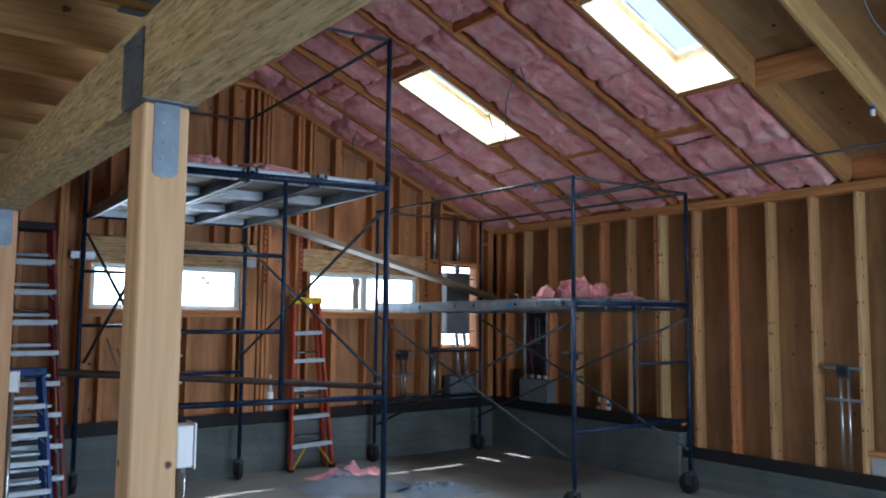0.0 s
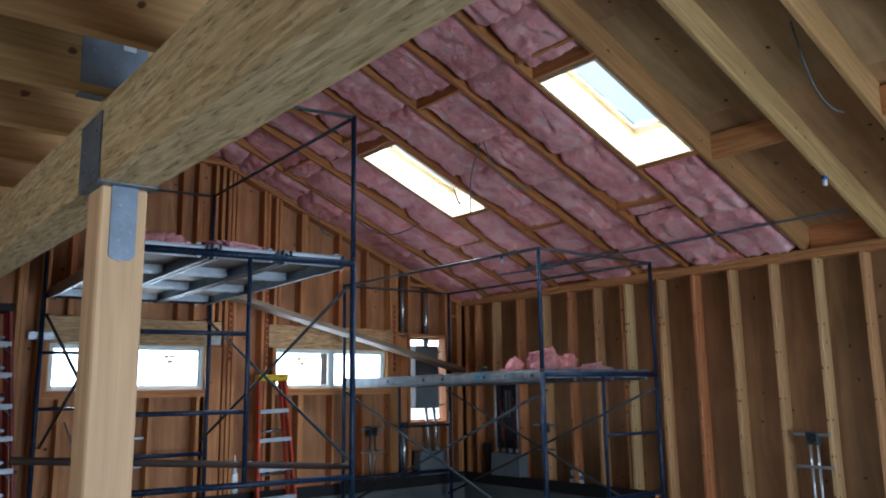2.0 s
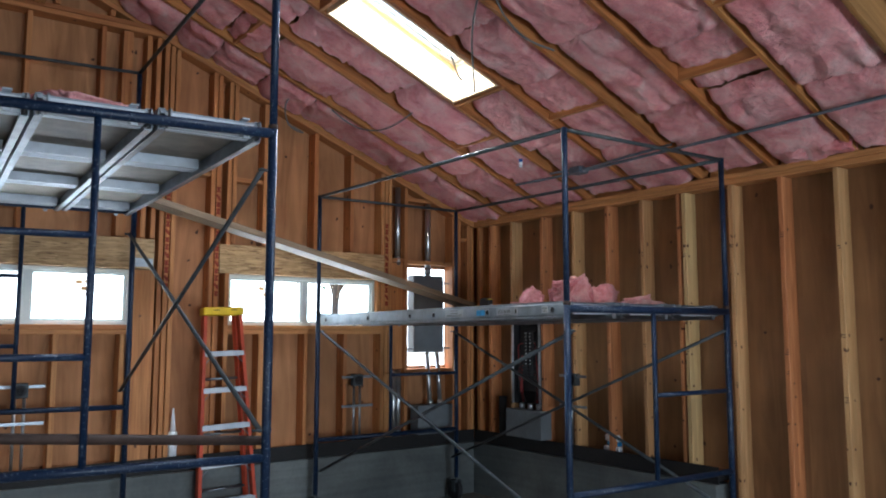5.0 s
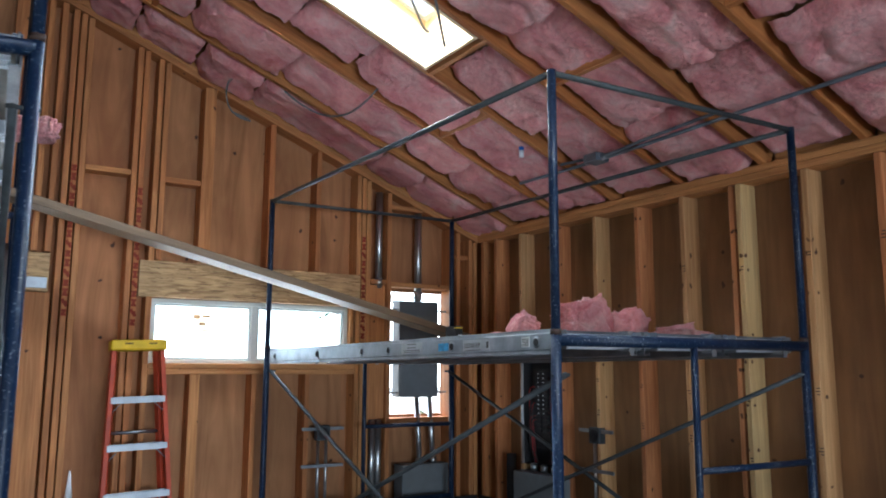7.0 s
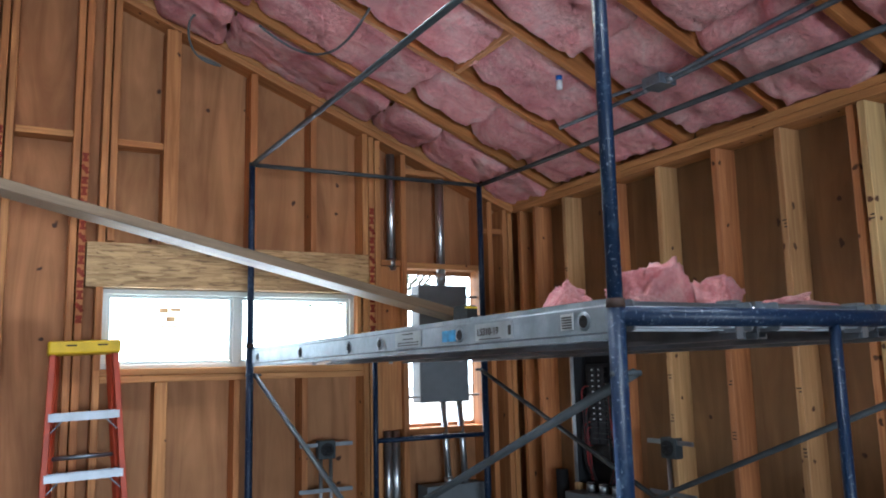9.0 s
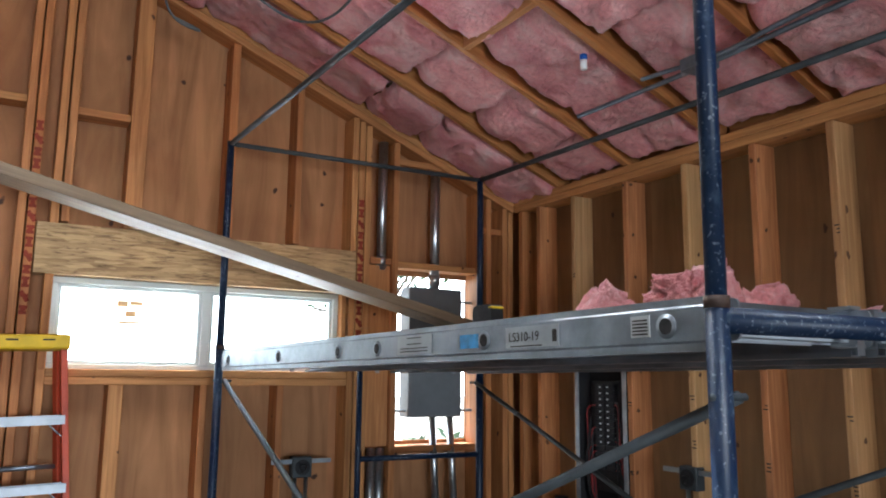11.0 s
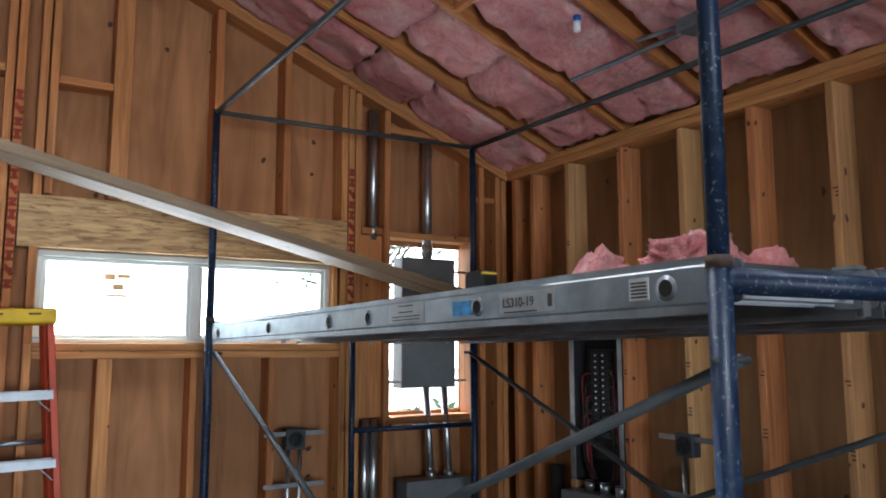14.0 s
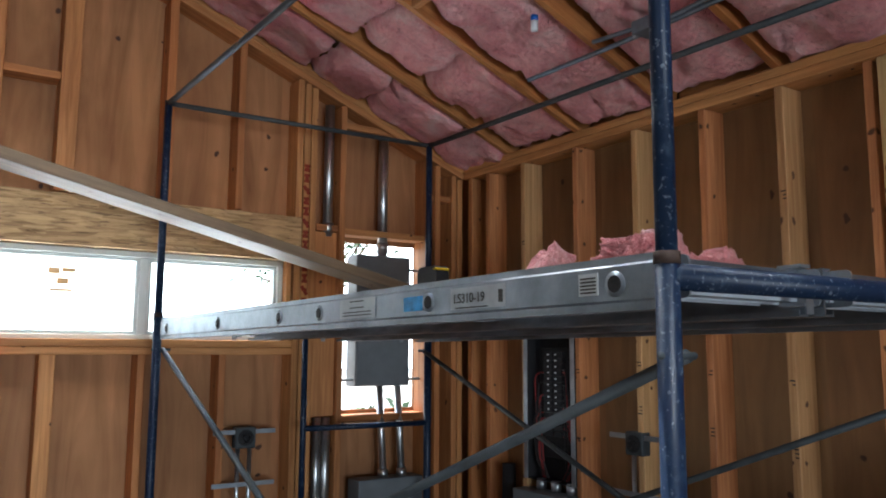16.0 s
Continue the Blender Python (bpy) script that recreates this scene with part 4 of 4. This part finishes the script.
# ---- ladders ----
def step_ladder(m, h, w_low, w_top, rail, cap, steps, lean_back, label, brace=None):
    """A step ladder: two front rails, treads, cap, and a thinner back frame. Local: x across, y away, z up."""
    s = thing("step_ladder", label, "ladder", m)
    yb = lean_back

    def at(u, z, back=0.0):
        return Vector((u * (w_low + (w_top - w_low) * z / h) / 2, back * (1 - z / h), z))
    for u in (-1, 1):
        between("front_rail", at(u, 0.0), at(u, h), 0.07, 0.03, rail, s)
        between("back_rail", at(u * 0.86, 0.0, yb) + Vector((0, 0.06, 0)), at(u * 0.86, h, yb) + Vector((0, 0.06, 0)), 0.05, 0.024, rail, s)
        bm = block(bmesh.new(), at(u, 0) + Vector((-0.02, -0.045, 0)), at(u, 0) + Vector((0.02, 0.045, 0.04)))
        part("foot", bm, RUBBER, s)
    n = steps
    for i in range(n):
        z = h * (i + 1) / (n + 1) - 0.02
        a, b = at(-1, z), at(1, z)
        bm = bmesh.new()
        block(bm, (a.x, -0.045, z), (b.x, 0.045, z + 0.006))
        block(bm, (a.x, -0.045, z - 0.034), (b.x, -0.04, z + 0.006))
        block(bm, (a.x, 0.04, z - 0.034), (b.x, 0.045, z + 0.006))
        for e in (-0.028, -0.012, 0.004, 0.02):
            block(bm, (a.x, e, z + 0.006), (b.x, e + 0.006, z + 0.009))
        part("tread", bm, BRIGHT, s, "aluminium tread")
        if n > 3 and h != 1.8:
            a2, b2 = at(-0.86, z - 0.0), at(0.86, z - 0.0)
            part("back_tread", block(bmesh.new(), (a2.x, 0.05 + yb * (1 - z / h), z + 0.05), (b2.x, 0.09 + yb * (1 - z / h), z + 0.075)), ALU, s, "aluminium tread")
        for u in (-1, 1):
            c = at(u * 0.95, z)
            between("tread_brace", c + Vector((0, -0.03, -0.09)), c + Vector((-u * 0.08, -0.03, -0.01)), 0.012, 0.006, ALU, s)
    for i in range(3):
        z = h * (0.2 + 0.25 * i)
        a, b = at(-0.86, z, yb), at(0.86, z, yb)
        pipe("back_bar", a + Vector((0, 0.06, 0)), b + Vector((0, 0.06, 0)), 0.011, ALU, s)
    bm = block(bmesh.new(), (-w_top / 2 - 0.025, -0.06, h - 0.015), (w_top / 2 + 0.025, 0.06 if h == 1.8 else 0.1, h + 0.055))
    bmesh.ops.bevel(bm, geom=bm.edges[:], offset=0.012, segments=2, profile=0.5, affect="EDGES")
    c = part("cap", bm, cap, s)
    for u in (-0.09, 0.06):
        board("slot", (u, -0.0615, h + 0.025), (u + 0.05, -0.0595, h + 0.033), BLACK, c, 0)
    if brace:
        for u in (-1, 1):
            between("foot_brace", at(u * 0.95, 0.03) + Vector((0, -0.02, 0)), at(u * 0.25, h / (n + 1) - 0.03) + Vector((0, -0.02, 0)), 0.03, 0.012, brace, s, "yellow foot brace")
    return s


step_ladder(pose(-2.745, -0.21, 0.0, -4, -1.6, 0), 1.8, 0.5, 0.3, ORANGE, YELLOW, 5, 0.03, "orange fibreglass step ladder with a yellow cap, folded and leaning", YELLOW)
step_ladder(pose(-5.54, -0.42, 0.0, -6), 2.42, 0.6, 0.3, REDRAIL, RUBBER, 8, 0.1, "tall dark red fibreglass step ladder leaning folded on the wall")
step_ladder(pose(-5.63, -0.75, 0.0, -8), 1.15, 0.46, 0.28, BLUERAIL, BLUERAIL, 4, 0.08, "small blue fibreglass step ladder leaning folded")


# ---- electrical things ----
def enclosure(name, lo, hi, label, material=GREYBOX):
    s = thing(name, label, "electrical box")
    bm = block(bmesh.new(), lo, hi)
    bmesh.ops.bevel(bm, geom=bm.edges[:], offset=0.006, segments=2, profile=0.5, affect="EDGES")
    part("body", bm, material, s)
    return s


d = enclosure("disconnect_box", (-0.755, 0.03, 1.44), (-0.385, 0.15, 2.22), "grey steel meter box hung in the wall opening")
board("cover", (-0.745, 0.022, 1.45), (-0.395, 0.03, 1.84), GREYBOX, d)
board("strap_bar", (-0.85, 0.06, 1.47), (-0.285, 0.075, 1.485), GALV, d)
board("strap_bar", (-0.85, 0.06, 2.14), (-0.285, 0.075, 2.155), GALV, d)
e = enclosure("pull_box", (-0.775, -0.08, 0.636), (-0.35, 0.06, 0.92), "grey steel pull box low on the wall with conduits")
for x in (-0.575, -0.45):
    pipe("conduit", (x, 0.0, 0.92), (x, 0.06, 1.44), 0.021, CONDUIT, e)
    part("connector", tube(bmesh.new(), (x, 0.0, 0.915), (x, 0.004, 0.96), 0.03, 14), CONDUIT, e, "", True)
for x, z0, z1, r in ((-0.945, 2.31, 3.1, 0.028), (-0.575, 2.22, 2.96, 0.03), (-0.985, 0.6, 1.27, 0.026), (-0.928, 0.6, 1.27, 0.026)):
    c = tagged(pipe("conduit_pipe", (x, 0.05, z0), (x, 0.05, z1), r, CONDUIT, None, "", 16), "bare steel conduit standing between studs", "conduit", "wall conduits")
    part("coupling", tube(bmesh.new(), (x, 0.05, z0 + 0.02), (x, 0.05, z0 + 0.08), r + 0.006, 16), CONDUIT, c, "", True)


def panel(y0, y1, z0, z1):
    """An open breaker panel recessed between two studs."""
    s = thing("breaker_panel", "open grey breaker panel with red and black wiring", "breaker panel")
    t = 0.004
    for lo, hi in (((0.09, y0, z0), (0.094, y1, z1)), ((-0.01, y0, z0), (0.09, y0 + t, z1)), ((-0.01, y1 - t, z0), (0.09, y1, z1)), ((-0.01, y0, z0), (0.09, y1, z0 + t)), ((-0.01, y0, z1 - t), (0.09, y1, z1))):
        board("case_side", lo, hi, RUBBER, s, 0.001)
    for y in (y0, y1):
        board("case_flange", (-0.014, y - 0.016, z0), (-0.009, y + 0.016, z1), GALV, s, 0.001)
    board("interior_plate", (0.05, y0 + 0.06, z0 + 0.12), (0.06, y1 - 0.06, z1 - 0.08), BLACK, s)
    ym = (y0 + y1) / 2
    for k in range(14):
        z = z0 + 0.24 + k * 0.033
        for sg in (-1, 1):
            b = board("breaker", (0.02, ym + sg * 0.04 - 0.034, z), (0.05, ym + sg * 0.04 + 0.034, z + 0.028), RUBBER, s, 0.002)
            if k > 3:
                board("switch", (0.012, ym + sg * 0.03 - 0.005, z + 0.01), (0.02, ym + sg * 0.03 + 0.005, z + 0.018), LABEL, s, 0.001)
    rr = random.Random(9)
    for k in range(30):
        sg = -1 if k % 2 else 1
        yb = ym + sg * rr.uniform(0.1, 0.16)
        zt = z0 + 0.22 + rr.random() * 0.38
        cable("wire", [(0.03, ym + sg * 0.075, zt), (0.015, yb, zt + 0.01), (0.02, yb, zt - 0.12), (0.03, yb + rr.uniform(-0.02, 0.02), z0 + 0.1), (0.04, ym + sg * 0.08 + rr.uniform(-0.03, 0.03), z0 + 0.01)], 0.0045, (REDWIRE, BLACKWIRE, BLACKWIRE)[k % 3], s)
    return s


panel(-1.01, -0.625, 0.95, 1.75)
pb = enclosure("wiring_trough", (-0.09, -1.1, 0.636), (0.05, -0.6, 0.9), "grey steel wiring trough under the breaker panel")
for y in (-0.96, -0.84, -0.72):
    part("connector", tube(bmesh.new(), (0.02, y, 0.9), (0.02, y, 0.955), 0.028, 14), CONDUIT, pb, "", True)


def outlet(m, label, pipes=2, low=0.6):
    """A steel junction box on two bracket bars, with conduits running down. Local: x along the wall, y into it."""
    s = thing("junction_box", label, "junction box", m, "", "wall junction boxes")
    bm = block(bmesh.new(), (-0.055, -0.02, -0.055), (0.055, 0.04, 0.055))
    bmesh.ops.bevel(bm, geom=bm.edges[:], offset=0.005, segments=1, affect="EDGES")
    part("body", bm, BRACE, s)
    part("ring", tube(bmesh.new(), (0, -0.026, 0), (0, -0.02, 0), 0.042, 18), RUBBER, s)
    for k in range(3):
        a = k * 2.1
        cable("wire", [(0.03 * math.cos(a), -0.026, 0.03 * math.sin(a)), (0.03 * math.cos(a + 1.5), -0.05, 0.03 * math.sin(a + 1.5)), (0.025 * math.cos(a + 3), -0.03, 0.025 * math.sin(a + 3))], 0.003, BLACKWIRE, s)
    for z in (0.03, -0.24):
        board("bracket_bar", (-0.17, -0.006, z - 0.012), (0.17, 0.002, z + 0.012), GALV, s, 0.001)
    for k in range(pipes):
        x = -0.03 + 0.065 * k
        pipe("conduit", (x, 0.015, -0.055), (x, 0.015, low - m.translation.z), 0.0115, CONDUIT, s)
    return s


outlet(pose(-1.42, -0.0, 1.19), "steel junction box with wire tails above twin conduits")
outlet(pose(-4.28, -0.0, 1.21), "steel junction box with wire tails above twin conduits")
outlet(pose(-0.0, -1.435, 1.215, 0, 0, -90), "steel junction box with wire tails above a conduit", 1)
outlet(pose(-0.0, -4.59, 1.215, 0, 0, -90), "steel junction box with wire tails above twin conduits", 2, 0.34)
for dx in (0.0, 0.1):
    tagged(pipe("steel_rod", (-4.84 + dx, 0.01, 1.42 - dx), (-4.55 + dx * 0.4, -0.06, 0.58), 0.008, CONDUIT), "thin bright steel rod leaning on the studs", "rod", "leaning rods")

# ---- ceiling runs ----
tagged(cable("ceiling_conduit", [(-0.47, -1.22, 2.99), (-0.46, -1.9, 2.98), (-0.48, -2.5, 2.985), (-0.5, -3.2, 2.99), (-0.49, -3.8, 2.995), (-0.54, -4.5, 3.01), (-0.54, -5.3, 3.01)], 0.0115, BRACKET), "dull steel conduit run under the rafters", "conduit")
tagged(cable("ceiling_conduit", [(-0.52, -1.72, 3.01), (-0.5, -1.95, 3.0), (-0.48, -2.15, 2.99), (-0.51, -2.45, 3.005), (-0.53, -3.0, 3.015)], 0.0105, BRACKET), "steel conduit run under the rafters", "conduit")
jb = enclosure("ceiling_box", (-0.53, -2.07, 2.965), (-0.42, -1.95, 3.02), "grey octagon junction box on the conduit under the rafters", BRACKET)
for y0, y1 in ((-2.1, -2.07), (-1.95, -1.92)):
    part("connector", tube(bmesh.new(), (-0.475, y0, 2.985), (-0.475, y1, 2.985), 0.018, 12), GALV, jb, "", True)


def capped_stub(x, y, z):
    s = thing("bulb_fitting", "small white fitting with a blue cap hanging from insulation", "fitting", pose(x, y, z), "", "capped fittings")
    part("body", tube(bmesh.new(), (0, 0, -0.035), (0, 0, 0.01), 0.016, 16), WHITEBOX, s, "", True)
    part("cap", tube(bmesh.new(), (0, 0, 0.01), (0, 0, 0.035), 0.017, 16), BLUECAP, s, "", True)


capped_stub(-0.73, -1.57, 3.1)
capped_stub(-1.3, -5.5, 3.08)
for pts, lab in (([(-2.36, -3.05, 3.78), (-2.3, -2.95, 3.74), (-2.13, -2.66, 3.62), (-1.9, -2.38, 3.52), (-1.72, -2.18, 3.4)], "loose grey cable hanging beside the skylight"),
                 ([(-2.36, -3.1, 3.78), (-2.2, -3.0, 3.68), (-2.06, -2.94, 3.61), (-1.86, -2.9, 3.53), (-1.7, -2.99, 3.48)], "loose grey cable looped across the insulation"),
                 ([(-2.15, -0.25, 3.72), (-2.25, -0.25, 3.75), (-2.34, -0.25, 3.68), (-2.33, -0.25, 3.52), (-2.26, -0.25, 3.44), (-2.14, -0.25, 3.42), (-2.17, -0.22, 3.45), (-2.28, -0.22, 3.48)], "coil of grey cable hanging at the gable"),
                 ([(-1.99, -0.48, 3.61), (-1.8, -0.46, 3.5), (-1.64, -0.63, 3.43), (-1.61, -0.96, 3.43), (-1.62, -1.2, 3.48)], "loose grey cable under the insulation"),
                 ([(-1.95, -2.2, 3.62), (-1.86, -2.13, 3.56), (-1.8, -2.1, 3.5), (-1.75, -2.06, 3.52)], "thin cable end dangling in the skylight well"),
                 ([(-2.1, -5.75, 3.95), (-2.05, -5.8, 3.55), (-1.75, -5.8, 3.4), (-1.65, -5.82, 3.42)], "loose grey cable hanging from bare roof boards")):
    tagged(cable("loose_cable", pts, 0.007, CABLE), lab, "cable", "loose cables")

# ---- small things ----
def sheet_heap(name, x, y, sx, sy, h, seed, material, label, category):
    """A crumpled sheet lying on the floor."""
    bm = bmesh.new()
    n = 34
    rows = []
    for i in range(n + 1):
        row = []
        for j in range(n + 1):
            u, v = i / n * 2 - 1, j / n * 2 - 1
            rad = math.sqrt(u * u + v * v)
            q = Vector((u * 1.8 + seed, v * 1.8, seed))
            fold = abs(noise.noise(q)) + 0.5 * abs(noise.noise(q * 2.3)) + 0.25 * abs(noise.noise(q * 5))
            z = 0.004 + h * fold * max(0, 1 - rad ** 3) * 1.4
            w = 1 + 0.3 * noise.noise(Vector((math.atan2(v, u) * 1.2, seed, 0)))
            row.append(bm.verts.new((x + u * sx * w, y + v * sy * w, z)))
        rows.append(row)
    for i in range(n):
        for j in range(n):
            bm.faces.new((rows[i][j], rows[i + 1][j], rows[i + 1][j + 1], rows[i][j + 1]))
    tagged(part(name, bm, material, None, "", True), label, category)


sheet_heap("plastic_sheet", -2.8, -1.15, 0.5, 0.42, 0.1, 3.3, FILM, "crumpled clear plastic sheet on the slab", "plastic sheet")
sheet_heap("plastic_sheet", -2.25, -1.85, 0.35, 0.3, 0.1, 7.1, FILM, "crumpled clear plastic sheet on the slab", "plastic sheet")
sheet_heap("insulation_scrap", -2.6, -0.72, 0.4, 0.16, 0.1, 5.2, PINK, "flat scrap of pink insulation on the slab", "insulation")
v = thing("packaging_scrap", "white and blue plastic packaging scrap on the sill", "packaging", pose(0.04, -1.83, 0.611))
for lo, hi, mt in (((0, -0.1, 0.0), (0.05, 0.08, 0.05), WHITEBOX), ((0.02, -0.09, 0.051), (0.06, 0.06, 0.09), STICKER), ((0.01, -0.08, 0.091), (0.05, 0.07, 0.15), WHITEBOX)):
    bm = block(bmesh.new(), lo, hi)
    bmesh.ops.bevel(bm, geom=bm.edges[:], offset=0.012, segments=2, profile=0.5, affect="EDGES")
    part("layer", bm, mt, v)
tagged(pipe("black_tube", (0.03, -0.42, 0.61), (0.03, -0.42, 1.0), 0.04, RUBBER), "short black plastic tube standing between studs", "tube")
wool_chunk(-0.07, -3.98, 2.84, 0.06, 0.1, 0.05, 31.0, 10)
wool_chunk(-0.09, -3.72, 2.83, 0.04, 0.06, 0.05, 35.0, 30)

tube_w = thing("caulking_tube", "white tapered caulking tube standing on the sill", "caulking tube", pose(-3.14, 0.03, 0.609))
bm = bmesh.new()
bmesh.ops.create_cone(bm, cap_ends=True, segments=18, radius1=0.036, radius2=0.036, depth=0.22, matrix=Matrix.Translation((0, 0, 0.11)))
part("barrel", bm, WHITEBOX, tube_w, "", True)
bm = bmesh.new()
bmesh.ops.create_cone(bm, cap_ends=True, segments=14, radius1=0.026, radius2=0.006, depth=0.19, matrix=Matrix.Translation((0, 0, 0.315)))
part("nozzle", bm, WHITEBOX, tube_w, "", True)


def leaf_material():
    k = Nodes("leaf_green")
    n = k.noise(k.coords(), 3.0, 4.0)
    return k.done(k.ramp(n, [(0.3, (0.03, 0.075, 0.03)), (0.7, (0.09, 0.16, 0.07))]), 0.5)


LEAF = leaf_material()
BARK = plain("grey_bark", (0.16, 0.12, 0.09), 0.85, 0.0, 0.4)


def plant(name, x, y, trunk, spread, low, high, leaves, seed, label, category):
    """A trunk with limbs and a loose crown of single leaves."""
    rr = random.Random(seed)
    p = thing(name, label, category, pose(x, y, -0.12))
    bm = bmesh.new()
    bmesh.ops.create_cone(bm, cap_ends=True, segments=10, radius1=trunk, radius2=trunk * 0.5, depth=low + 0.5, matrix=Matrix.Translation((0, 0, (low + 0.5) / 2)))
    tips = []
    for i in range(9):
        a = i * 2.4
        e = Vector((math.cos(a) * spread * rr.uniform(0.4, 0.8), math.sin(a) * spread * rr.uniform(0.4, 0.8), rr.uniform(low + 0.4, high - 0.2)))
        s = Vector((0, 0, rr.uniform(low * 0.7, low + 0.4)))
        tube(bm, s, e, trunk * 0.2, 6)
        tips += [s.lerp(e, f) for f in (0.5, 0.75, 1.0)]
    part("trunk", bm, BARK, p, "", True)
    verts, faces = [], []
    for i in range(leaves):
        c = rr.choice(tips) + Vector((rr.gauss(0, 1), rr.gauss(0, 1), rr.gauss(0, 0.7))) * spread * 0.16
        u = Vector((rr.gauss(0, 1), rr.gauss(0, 1), rr.gauss(0, 1))).normalized() * rr.uniform(0.05, 0.09)
        w = u.orthogonal().normalized() * u.length * 0.45
        k = len(verts)
        verts += [c - u, c + w, c + u, c - w]
        faces.append((k, k + 1, k + 2, k + 3))
    me = bpy.data.meshes.new("crown")
    me.from_pydata([tuple(q) for q in verts], [], faces)
    me.materials.append(LEAF)
    ob = new("crown", me)
    ob.parent = p
    tagged(ob, "loose green leaves", "", "", "stuff")
    return p


plant("tree", 3.2, 9.0, 0.12, 1.9, 2.6, 5.2, 1100, 3, "leafy green garden tree outside the windows", "tree")
plant("shrub", 1.2, 3.6, 0.04, 0.8, 0.35, 1.25, 1500, 5, "low green shrub outside the meter opening", "shrub")
